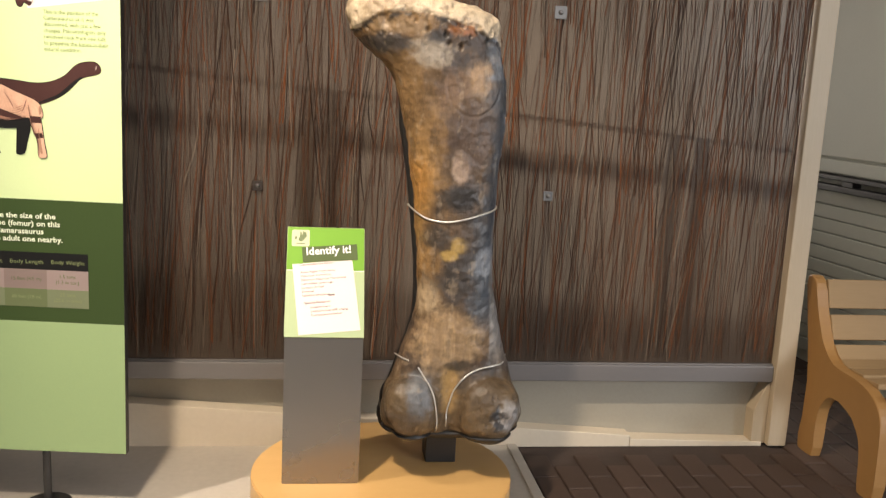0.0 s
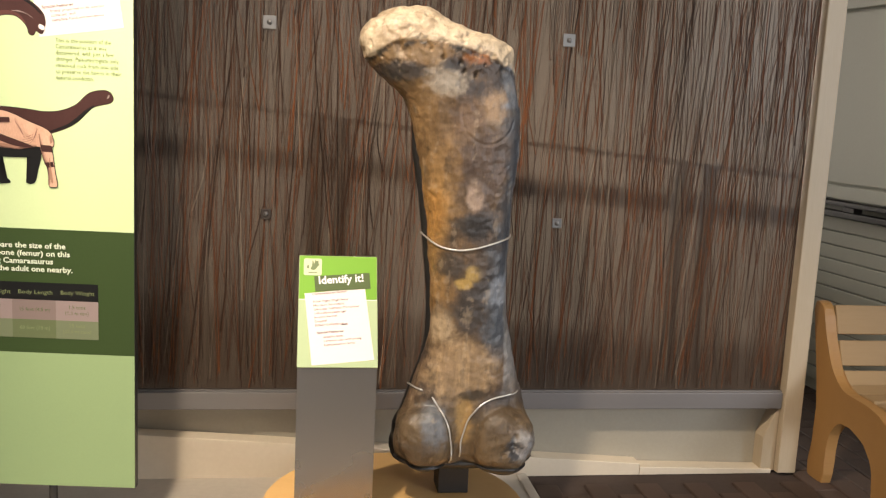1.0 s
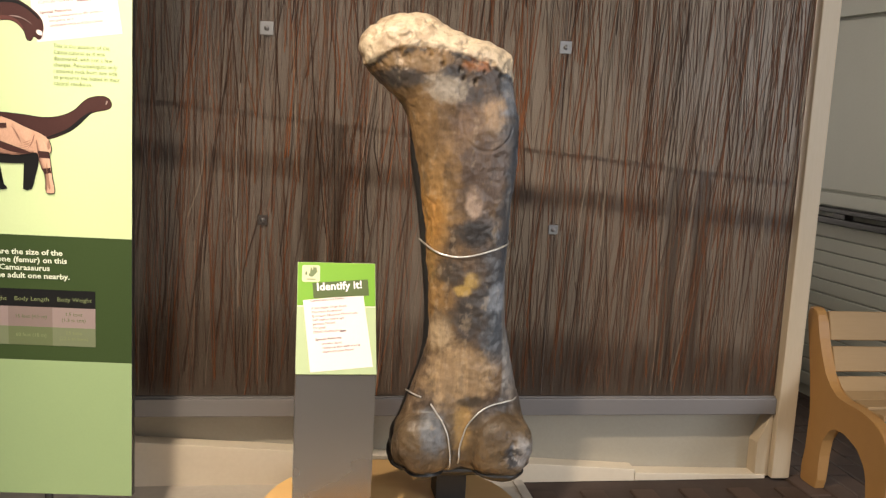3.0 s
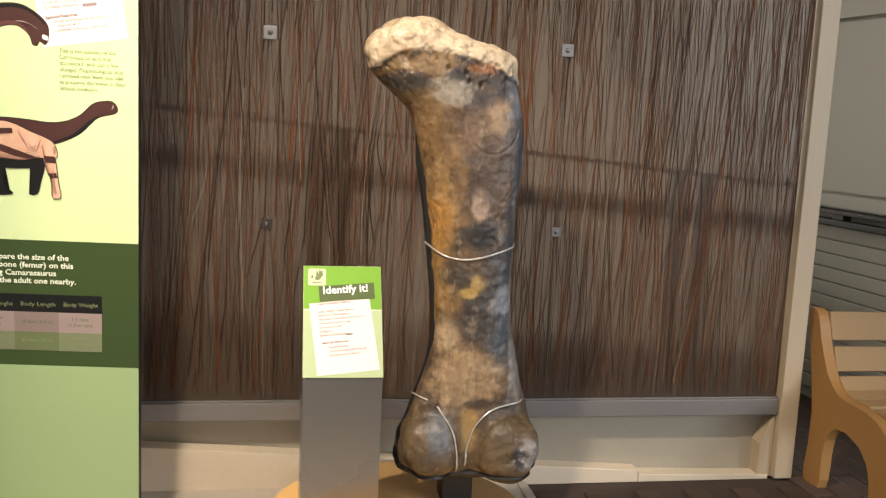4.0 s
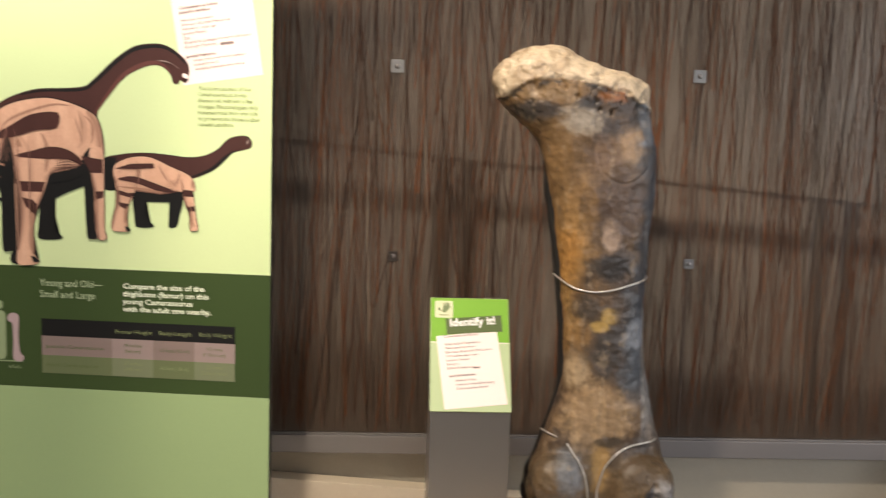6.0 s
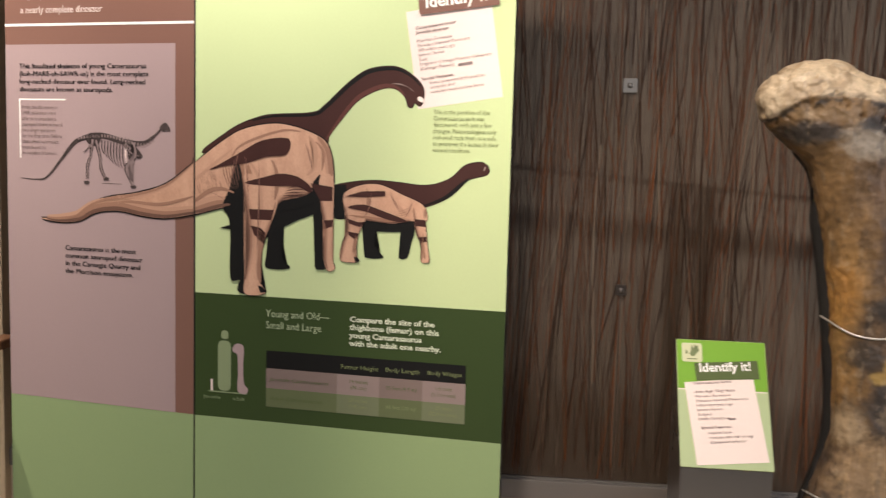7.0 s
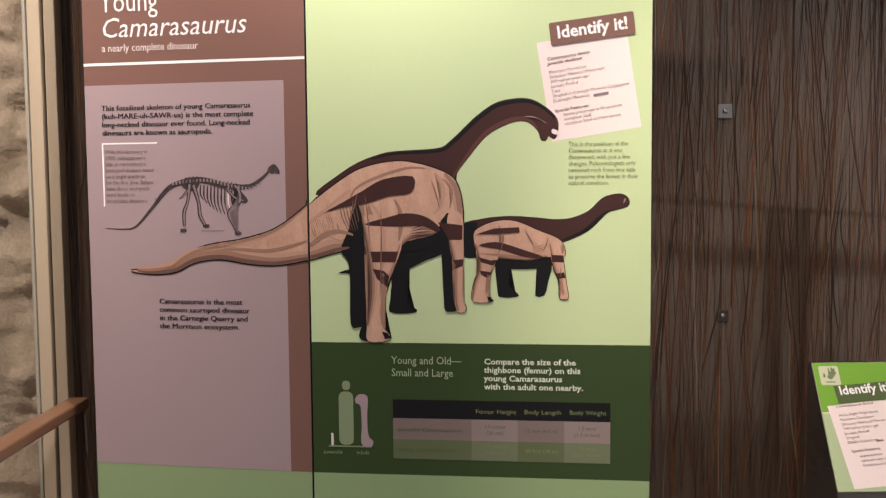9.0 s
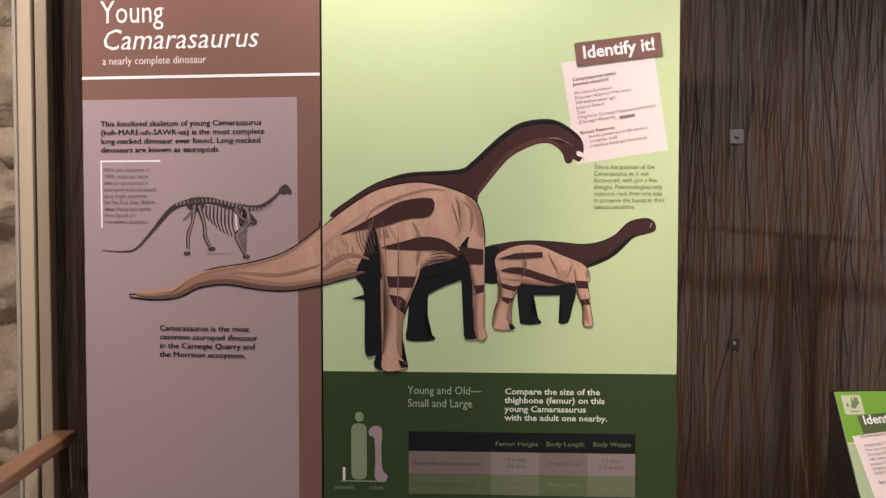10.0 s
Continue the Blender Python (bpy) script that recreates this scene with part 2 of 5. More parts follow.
M_REED = bpy.data.materials.new("dry_reed")
M_REED.use_nodes = True
nt = M_REED.node_tree
b = nt.nodes["Principled BSDF"]
geo = nt.nodes.new("ShaderNodeNewGeometry")
ramp = nt.nodes.new("ShaderNodeValToRGB")
cols = [(0.0, (0.030, 0.018, 0.013)), (0.36, (0.070, 0.036, 0.023)), (0.52, (0.115, 0.048, 0.022)), (0.70, (0.185, 0.066, 0.024)), (0.80, (0.11, 0.075, 0.055)),
        (0.93, (0.12, 0.095, 0.072)), (1.0, (0.24, 0.195, 0.15))]
while len(ramp.color_ramp.elements) < len(cols):
    ramp.color_ramp.elements.new(0.5)
for e, (p, c) in zip(ramp.color_ramp.elements, cols):
    e.position, e.color = p, (*c, 1)
nt.links.new(geo.outputs["Random Per Island"], ramp.inputs[0])
nt.links.new(ramp.outputs[0], b.inputs["Base Color"])
b.inputs["Roughness"].default_value = 0.38

screen = thing("reed_screen", 0, 3.41, 0.335, "brown reeds pressed in smoky resin screen panels", "screen")
Z_TOP = 2.9
for x0, x1 in ((REED_L + 0.001, -1.358), (-1.355, -0.284), (-0.281, 0.786), (0.789, REED_R - 0.001)):
    box("resin_sheet", x0, x1, 0.0, 0.008, 0, Z_TOP, sheet, screen, bevel=0.001)


def reeds(x0, x1, count, seed):
    """Thin leaning stalks that lie against the sheet, in one mesh."""
    rnd = random.Random(seed)
    verts, faces = [], []
    for _ in range(count):
        x, z = rnd.uniform(x0, x1), rnd.uniform(-0.7, Z_TOP - 0.1)
        length = rnd.uniform(0.3, 1.3)
        lean, bow, w = rnd.gauss(0.015, 0.075), rnd.gauss(0, 0.008), rnd.choice((0.0008, 0.0011, 0.0014, 0.0019, 0.0026))
        ph, n = rnd.uniform(0, 6), 9
        first = len(verts)
        rows = 0
        for k in range(n + 1):
            s = k / n
            zz = z + s * length
            if not 0.002 < zz < Z_TOP - 0.002:
                continue
            xx = min(max(x + lean * s * length + bow * math.sin(s * 5 + ph), x0 + 0.004), x1 - 0.004)
            ww = w * (1 - 0.6 * s)
            verts += [(xx - ww, -0.0003, zz), (xx, -0.0009 - ww * 0.6, zz), (xx + ww, -0.0003, zz)]
            rows += 1
        for k in range(rows - 1):
            i = first + 3 * k
            faces += [(i, i + 1, i + 4, i + 3), (i + 1, i + 2, i + 5, i + 4)]
    me = bpy.data.meshes.new("reeds")
    me.from_pydata(verts, [], faces)
    me.materials.append(M_REED)
    ob = new("reeds", me)
    ob.parent = screen
    return tagged(ob, kind="stuff")


for k, (x0, x1) in enumerate(((REED_L, -1.358), (-1.355, -0.284), (-0.281, 0.786), (0.789, REED_R))):
    reeds(x0, x1, 1250, 11 + k)
for x in (-1.3565, -0.2825, 0.7875):
    box("seam_strip", x - 0.0014, x + 0.0014, 0.001, 0.0075, 0.001, Z_TOP - 0.001, M_SEAM, screen)
for x, z in ((-0.2825, 1.32), (-0.2825, 0.653), (0.7875, 1.32), (0.7875, 0.65), (-1.3565, 1.32), (-1.3565, 0.653)):
    s = 0.023 if z > 1 else 0.018
    clip = box("clamp_plate", -s, s, -0.010, -0.0035, -s, s, M_FRAME if z < 1 and x < 0 else M_CLAMP, screen, bevel=0.002, label="small square grey clamp plate", m=pose(x, 0, z))
    bm = bmesh.new()
    bmesh.ops.create_uvsphere(bm, u_segments=12, v_segments=8, radius=0.009, matrix=Matrix.Diagonal((1, 0.6, 1, 1)))
    part("bolt", bm, M_STEEL, clip, "round steel bolt head", True, pose(0, -0.010, 0))

# ramp railing in the room behind, seen as a soft silhouette on the screen
ramp_rail = thing("ramp_railing", 0, 3.432, 0.0, "dark ramp railing showing softly through the resin screen", "railing")


def sloped(name, x0, x1, z0, z1, tall, y0, y1, mat):
    return prism(name, [(x0, z0 - tall), (x1, z1 - tall), (x1, z1), (x0, z0)], y0, y1, mat, ramp_rail)


sloped("top_rail", -2.39, 1.745, 1.532, 1.198, 0.014, -0.0055, 0.006, M_DARK)
sloped("mid_rail", -2.39, 1.745, 1.392, 1.085, 0.075, 0.050, 0.065, M_FRAME)
for x in (-1.34, -1.25, -0.104, -0.012, 1.272, 1.382):
    box("upright", x - 0.026, x + 0.026, 0.007, 0.030, 0.34, 1.345 - 0.081 * x - 0.012, M_DARK, ramp_rail)
sloped("ramp_side", -2.39, 1.745, 0.830, 0.570, 0.300, 0.16, 0.19, M_FRAME)
sloped("ramp_foot", -2.39, 1.745, 0.575, 0.300, 0.075, 0.06, 0.08, M_FRAME)

# ---- posts ----
post = thing("screen_post", 1.764, 3.37, 0, "pale varnished wooden post at the end of the screen", "post")
box("upright", 0.0, 0.078, 0.0, 0.24, 0, 3.6, M_POST, post, bevel=0.004)
prism("foot_bracket", [(-0.06, 0), (-0.001, 0), (-0.001, 0.262), (-0.016, 0.25), (-0.06, 0.14)], 0.03, 0.099, M_POST, post, bevel=0.003)
post = thing("double_post", -2.42, 3.35, 0, "pale wooden double post beside the quarry face", "post")
box("upright", -0.036, 0.0, 0.012, 0.24, 0, 3.6, M_POST, post, bevel=0.003)
box("upright", -0.084, -0.043, 0.0, 0.24, 0, 3.6, M_POST, post, bevel=0.003)
box("edge_strip", -0.095, -0.085, -0.006, 0.24, 0, 3.6, M_CREAM, post, bevel=0.002)
# black strip standing in for the shadow in the gap between the uprights
box("gap_shade", -0.043, -0.036, 0.03, 0.24, 0, 3.6, M_DARK, post)

# ---- quarry rock face ----
bm = bmesh.new()
NX, NZ = 230, 200
grid = []
for i in range(NX):
    row = []
    for k in range(NZ):
        s, z = i / (NX - 1), 3.6 * k / (NZ - 1)
        x, y = -2.35 - 4.4 * s, 4.05 - 1.1 * s
        p = Vector((x, y, z))
        h = 0.13 * noise.fractal(p * Vector((1.1, 1.1, 2.0)), 0.8, 2.1, 6) + 0.06 * noise.ridged_multi_fractal(p * 2.6, 0.9, 2.0, 5, 1.0, 2.0)
        h += 0.045 * noise.fractal(p * 9, 0.7, 2.1, 6)
        row.append(bm.verts.new((x, y - h * 0.8 + 0.1, z)))
    grid.append(row)
for i in range(NX - 1):
    for k in range(NZ - 1):
        bm.faces.new((grid[i][k], grid[i + 1][k], grid[i + 1][k + 1], grid[i][k + 1]))
structure(part("quarry_face", bm, M_ROCK, smooth=True), "rough tan quarry rock face with dark hollows", "rock")

# ---- wooden handrail by the quarry ----
M_CAP = material("brown_handrail_wood", (0.23, 0.115, 0.062), 0.42, second=(0.18, 0.088, 0.045), scale=4, fine=50, stretch=(6, 0.4, 6), bump=0.06, coat=0.2)
hr = thing("handrail", -2.375, 0.6, 0, "brown wooden handrail on black metal posts", "handrail")
box("cap", -0.035, 0.03, 0, 2.745, 0.718, 0.752, M_CAP, hr, bevel=0.006, label="rounded brown wooden cap")
for y in (0.15, 1.05, 1.95):
    box("post", -0.02, 0.02, y - 0.03, y + 0.03, 0, 0.716, M_DARK, hr, bevel=0.003)
    box("base_plate", -0.05, 0.05, y - 0.05, y + 0.05, 0.0, 0.008, M_DARK, hr)

# ---- roller shutter wall beyond the post ----
TURN = -83.1
SX0, SX1 = -2.2, 0.78
AT_SHUTTER = (2.56, 4.28, 0.0)
sw = structure(box("wall_shutter", SX0, SX1, 0.03, 0.12, 0, 3.6, M_SHUTTER, m=pose(*AT_SHUTTER, 0, 0, TURN)), "grey-green roller shutter wall", "wall")
for k in range(12):
    z = 0.062 + 0.0728 * k
    box("slat", SX0, SX1, 0.008 + 0.004 * (k % 2), 0.029, z, z + 0.068, M_SHUTTER, sw, bevel=0.004)
box("header_panel", SX0, SX1, 0.010, 0.029, 1.107, 1.960, M_SHUTTER, sw, bevel=0.003)
box("fascia", SX0, SX1, -0.012, 0.029, 1.974, 2.4, M_SHUTTER, sw, bevel=0.003)
box("cover_strip", SX0, SX1, 0.0, 0.029, 1.026, 1.093, M_SHUTTER, sw, bevel=0.003)
guide = thing("shutter_bar", *AT_SHUTTER, "dark double guide bar with a bracket", "bar", turn=TURN)
box("upper_rail", SX0, SX1, -0.05, 0.028, 0.998, 1.018, M_DARK, guide, bevel=0.003)
box("lower_rail", SX0, SX1, -0.06, 0.007, 0.942, 0.971, M_DARK, guide, bevel=0.003)
for x in (-0.95, 0.0, 0.7):
    box("bracket", x - 0.04, x + 0.04, -0.045, 0.007, 0.972, 0.997, M_DARK, guide, bevel=0.002)

# ---- bench ----
bench = thing("bench", 1.892, 3.345, 0, "varnished plywood slatted bench on a brick floor", "bench")
side = [(0.02, 0.70), (0.022, 0.60), (0.012, 0.42), (0.008, 0.22), (0.03, 0.0), (-0.075, 0.0), (-0.085, 0.14), (-0.105, 0.235), (-0.16, 0.285),
        (-0.25, 0.275), (-0.34, 0.235), (-0.385, 0.16), (-0.395, 0.0), (-0.485, 0.0), (-0.49, 0.22), (-0.475, 0.32), (-0.43, 0.375), (-0.33, 0.40), (-0.20, 0.405),
        (-0.13, 0.43), (-0.09, 0.50), (-0.06, 0.60), (-0.045, 0.69), (-0.015, 0.712)]


def bench_end(x):
    bm = bmesh.new()
    ring = smooth_line([Vector((0, y + 0.20 * max(0.0, z - 0.30), 0.985 * z)) for y, z in side], 3, True)
    a = [bm.verts.new((x, max(p.y, -0.5), max(p.z, 0))) for p in ring]
    c = [bm.verts.new((x + 0.045, max(p.y, -0.5), max(p.z, 0))) for p in ring]
    fa, fc = bm.faces.new(a), bm.faces.new(c[::-1])
    for i in range(len(a)):
        bm.faces.new((a[i], a[(i + 1) % len(a)], c[(i + 1) % len(a)], c[i]))
    rim = list(fa.edges) + list(fc.edges)
    bmesh.ops.bevel(bm, geom=rim, offset=0.006, segments=2, affect="EDGES", profile=0.5)
    bmesh.ops.triangulate(bm, faces=[f for f in bm.faces if len(f.verts) > 4])
    return part("end_frame", bm, M_BENCH, bench, "bent plywood end frame")


bench_end(0.0), bench_end(1.05)
M_SLAT = material("bench_slat_wood", (0.37, 0.245, 0.125), 0.6, second=(0.31, 0.20, 0.098), scale=3, fine=40, stretch=(0.4, 6, 6), bump=0.05, spec=0.25)
for y, z, w, tilt in ((-0.035, 0.645, 0.115, 80), (-0.062, 0.520, 0.10, 76), (-0.098, 0.428, 0.065, 66), (-0.165, 0.392, 0.07, 12), (-0.255, 0.387, 0.085, 0),
                      (-0.350, 0.382, 0.085, -4), (-0.445, 0.355, 0.085, -22)):
    bm = bmesh.new()
    box_into(bm, 0.046, 1.049, -w / 2, w / 2, 0.0, 0.022, 0.004)
    part("slat", bm, M_SLAT, bench, m=pose(0, y + 0.20 * max(0.0, z - 0.30), 0.985 * z, tilt - (8 if z > 0.4 else 0), 0, 0))

# ---- round plinth ----
plinth = thing("round_plinth", 0.165, 2.905, 0, "round honey-coloured plywood plinth on the floor", "plinth")
bm = bmesh.new()
bmesh.ops.create_cone(bm, cap_ends=True, segments=96, radius1=0.425, radius2=0.425, depth=0.105, matrix=Matrix.Translation((0, 0, 0.0675)))
bmesh.ops.bevel(bm, geom=[e for e in bm.edges if abs(e.verts[0].co.z - e.verts[1].co.z) < 1e-5], offset=0.004, segments=2, affect="EDGES")
part("disc", bm, M_DISC, plinth)
bm = bmesh.new()
bmesh.ops.create_cone(bm, cap_ends=True, segments=64, radius1=0.40, radius2=0.40, depth=0.015, matrix=Matrix.Translation((0, 0, 0.0075)))
part("recessed_foot", bm, M_DARK, plinth)

# ---- fossil femur on its mount ----
# stations up the shaft: height, edge, edge, half depth
SHAFT = ((0.266, 0.200, 0.562, 0.050), (0.284, 0.164, 0.596, 0.072), (0.33, 0.147, 0.612, 0.088), (0.385, 0.155, 0.600, 0.094), (0.45, 0.176, 0.573, 0.094), (0.52, 0.199, 0.549, 0.090), (0.66, 0.243, 0.511, 0.088), (0.76, 0.251, 0.497, 0.090),
         (0.86, 0.246, 0.485, 0.092), (1.0, 0.230, 0.485, 0.095), (1.12, 0.214, 0.489, 0.100), (1.22, 0.197, 0.498, 0.102), (1.31, 0.177, 0.502, 0.104), (1.39, 0.149, 0.494, 0.106),
         (1.44, 0.116, 0.484, 0.108), (1.485, 0.062, 0.474, 0.112), (1.53, 0.022, 0.465, 0.116), (1.575, 0.006, 0.454, 0.115), (1.605, 0.012, 0.384, 0.108), (1.64, 0.037, 0.276, 0.092),
         (1.668, 0.085, 0.228, 0.060), (1.682, 0.135, 0.190, 0.025))
MID = Vector((0.365, 2.885, 0.0))


def bone_form(bm, grow=0.0, y=2.885, flat=1.0):
    """The loft of the shaft and head, and the two rounded knuckles at its foot."""
    rows = smooth_line([Vector((z, a, b)) for z, a, b, d in SHAFT], 4, False)
    deep = smooth_line([Vector((z, d, 0)) for z, a, b, d in SHAFT], 4, False)
    rings, n = [], 40
    for (z, a, b), (_, d, _) in zip([tuple(v) for v in rows], [tuple(v) for v in deep]):
        c, h = (a + b) / 2, (b - a) / 2 + grow
        ring = []
        for k in range(n):
            t = 2 * math.pi * k / n
            cx, cy = math.cos(t), math.sin(t)
            q = 0.86
            ring.append(bm.verts.new((c + h * math.copysign(abs(cx) ** q, cx), y + (d + grow) * flat * math.copysign(abs(cy) ** q, cy), z)))
        rings.append(ring)
    for a, b in zip(rings, rings[1:]):
        for k in range(n):
            bm.faces.new((a[k], a[(k + 1) % n], b[(k + 1) % n], b[k]))
    bm.faces.new(rings[0][::-1]), bm.faces.new(rings[-1])
    for x, z, rx, ry, rz, lean in ((0.246, 0.375, 0.088, 0.108, 0.100, -18), (0.486, 0.366, 0.104, 0.112, 0.104, 16)):
        m = pose(x, y - 0.036 * flat, z, 0, lean, 0) @ Matrix.Diagonal((rx + grow, (ry + grow) * flat, rz + grow, 1))
        made = bmesh.ops.create_icosphere(bm, subdivisions=4, radius=1.0)["verts"]
        for v in made:
            v.co = m @ Vector([math.copysign(abs(k) ** q, k) for k, q in zip(v.co, (0.80, 0.62, 0.86))])


def fused(bm, voxel, rounds):
    """One skin round all the overlapping forms."""
    me = bpy.data.meshes.new("fused")
    bmesh.ops.recalc_face_normals(bm, faces=bm.faces)
    bm.to_mesh(me)
    bm.free()
    ob = new("fused", me)
    mod = ob.modifiers.new("skin", "REMESH")
    mod.mode, mod.voxel_size = "VOXEL", voxel
    sm = ob.modifiers.new("ease", "SMOOTH")
    sm.iterations, sm.factor = rounds, 0.5
    made = bpy.data.meshes.new_from_object(ob.evaluated_get(bpy.context.evaluated_depsgraph_get()))
    bpy.data.objects.remove(ob)
    return made


def step(a, b, v):
    t = min(max((v - a) / (b - a), 0.0), 1.0)
    return t * t * (3 - 2 * t)


RAG = [0.0]


def blot(p, x, z, rx, rz):
    """1 in the middle of a ragged patch, 0 outside it."""
    if abs(p.x - x) > 1.8 * rx or abs(p.z - z) > 1.8 * rz:
        return 0.0
    return 1 - step(0.5, 1.15, math.hypot((p.x - x) / rx, (p.z - z) / rz) + RAG[0])


def tint(base, other, f):
    return [a + (b - a) * f for a, b in zip(base, other)]


def bone_colour(p):
    """Colours of the fossil: mineral staining in ochre, brown, blue-grey and a pale top; right-side shade and rim light
    painted in.
    """
    n1, n2, n3 = (noise.fractal(p * s + Vector((k, 0, 0)), 0.8, 2.1, 6) for s, k in ((4.5, 0), (12.0, 7), (36.0, 3)))
    RAG[0] = 0.22 * noise.fractal(p * 11, 0.9, 2.0, 3) + 0.22 * noise.fractal(p * 45, 0.7, 2.0, 4)
    streak = noise.fractal(Vector((p.x * 30, p.y * 30, p.z * 4.5)), 0.8, 2.1, 5)
    c = tint((0.135, 0.088, 0.052), (0.050, 0.036, 0.028), step(-0.35, 0.35, n1 + 0.3 * n2 + 0.2 * streak))
    left = 1 - step(0.0, 0.11, p.x - 0.235 - 0.06 * max(0.0, 1.0 - p.z) + 0.035 * n2 + 0.02 * streak + 0.12 * max(0.0, p.z - 1.25))
    c = tint(c, (0.29, 0.165, 0.058), 0.85 * left * step(0.62, 0.80, p.z) * (1 - 0.45 * step(1.12, 1.30, p.z)))
    c = tint(c, (0.33, 0.165, 0.045), 0.75 * blot(p, 0.235, 1.08, 0.045, 0.10))
    c = tint(c, (0.34, 0.23, 0.125), 0.9 * blot(p, 0.345, 0.59, 0.12, 0.13) * (0.55 + 0.45 * step(-0.3, 0.3, streak)))
    c = tint(c, (0.36, 0.27, 0.17), 0.8 * blot(p, 0.28, 0.73, 0.045, 0.06))
    c = tint(c, (0.045, 0.038, 0.034), 0.85 * blot(p, 0.38, 0.79, 0.11, 0.085))
    c = tint(c, (0.36, 0.235, 0.07), 0.9 * blot(p, 0.365, 0.90, 0.032, 0.026))
    c = tint(c, (0.36, 0.235, 0.07), 0.9 * blot(p, 0.335, 0.865, 0.03, 0.022))
    c = tint(c, (0.032, 0.029, 0.028), 0.92 * blot(p, 0.355, 1.045, 0.085, 0.042))
    c = tint(c, (0.040, 0.033, 0.028), 0.85 * blot(p, 0.30, 0.92, 0.05, 0.045))
    c = tint(c, (0.055, 0.043, 0.036), 0.8 * blot(p, 0.41, 0.93, 0.05, 0.06))
    c = tint(c, (0.34, 0.245, 0.18), 0.9 * blot(p, 0.358, 1.135, 0.034, 0.052))
    c = tint(c, (0.075, 0.050, 0.038), 0.8 * blot(p, 0.39, 1.24, 0.10, 0.12))
    c = tint(c, (0.34, 0.225, 0.13), 0.75 * blot(p, 0.41, 1.40, 0.065, 0.06))
    c = tint(c, (0.15, 0.095, 0.062), 0.7 * blot(p, 0.33, 1.37, 0.06, 0.06))
    c = tint(c, (0.33, 0.285, 0.23), 0.8 * blot(p, 0.25, 1.475, 0.07, 0.05))
    c = tint(c, (0.040, 0.036, 0.035), 0.9 * blot(p, 0.115, 1.495, 0.08, 0.035))
    c = tint(c, (0.27, 0.105, 0.035), 0.85 * blot(p, 0.345, 1.545, 0.055, 0.028))
    c = tint(c, (0.035, 0.030, 0.028), 0.9 * blot(p, 0.27, 1.52, 0.045, 0.022))
    c = tint(c, (0.045, 0.040, 0.037), 0.85 * blot(p, 0.445, 1.50, 0.04, 0.04))
    c = tint(c, (0.22, 0.15, 0.085), 0.6 * blot(p, 0.14, 1.545, 0.10, 0.022))
    # right flank: shade and cool daylight tint painted into the bone colour
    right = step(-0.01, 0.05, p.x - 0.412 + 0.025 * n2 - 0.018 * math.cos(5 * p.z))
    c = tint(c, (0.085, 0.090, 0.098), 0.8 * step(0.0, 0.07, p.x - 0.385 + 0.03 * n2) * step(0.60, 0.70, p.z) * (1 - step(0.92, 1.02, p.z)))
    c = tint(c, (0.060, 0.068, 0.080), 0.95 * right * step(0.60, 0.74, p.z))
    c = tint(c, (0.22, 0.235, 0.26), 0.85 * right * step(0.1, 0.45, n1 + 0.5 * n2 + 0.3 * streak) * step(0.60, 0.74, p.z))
    # pale rim light painted along the right edge
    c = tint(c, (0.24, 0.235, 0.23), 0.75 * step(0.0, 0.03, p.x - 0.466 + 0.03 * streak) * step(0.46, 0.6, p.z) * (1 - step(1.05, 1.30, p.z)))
    # knuckles: darker brown below a ragged line near 0.46
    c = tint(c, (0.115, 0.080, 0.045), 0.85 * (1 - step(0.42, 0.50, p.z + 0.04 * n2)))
    c = tint(c, (0.120, 0.125, 0.135), 0.9 * blot(p, 0.262, 0.42, 0.050, 0.075))
    c = tint(c, (0.070, 0.050, 0.034), 0.8 * blot(p, 0.21, 0.33, 0.07, 0.05))
    c = tint(c, (0.075, 0.050, 0.028), 0.85 * blot(p, 0.47, 0.44, 0.08, 0.06))
    c = tint(c, (0.30, 0.285, 0.275), 0.85 * blot(p, 0.540, 0.36, 0.055, 0.06))
    c = tint(c, (0.022, 0.022, 0.025), 0.9 * blot(p, 0.512, 0.345, 0.038, 0.05) * step(-0.2, 0.15, n3))
    c = tint(c, (0.36, 0.225, 0.085), 0.8 * blot(p, 0.360, 0.43, 0.030, 0.085))
    c = tint(c, (0.030, 0.024, 0.018), 0.85 * blot(p, 0.385, 0.515, 0.055, 0.02))
    cap = 1.588 - 2.3 * (p.x - 0.19) ** 2 * (1.0 if p.x < 0.19 else 0.42) - 0.012 * step(0.24, 0.34, p.x) + 0.012 * n2
    f = step(-0.003, 0.006, p.z - cap)
    c = tint(c, (0.34, 0.26, 0.175), 0.35 * step(0.34, 0.62, n3 * 0.5 + streak * 0.8) * (1 - f) * (1 - 0.6 * right))
    c = tint(c, (0.026, 0.021, 0.018), 0.35 * step(0.25, 0.6, -n3 * 0.5 + streak * 0.8) * (1 - f))
    c = tint(c, (0.032, 0.028, 0.025), 0.9 * (1 - step(0.0, 0.012, abs(p.z - cap + 0.008))) * step(-0.25, 0.1, n3))
    c = tint(c, (0.54, 0.435, 0.305), f * (0.95 - 0.45 * step(0.0, 0.35, n2)))
    return [v * 1.05 for v in tint(c, (0.20, 0.145, 0.095), 0.5 * f * step(0.25, 0.6, -n3))]


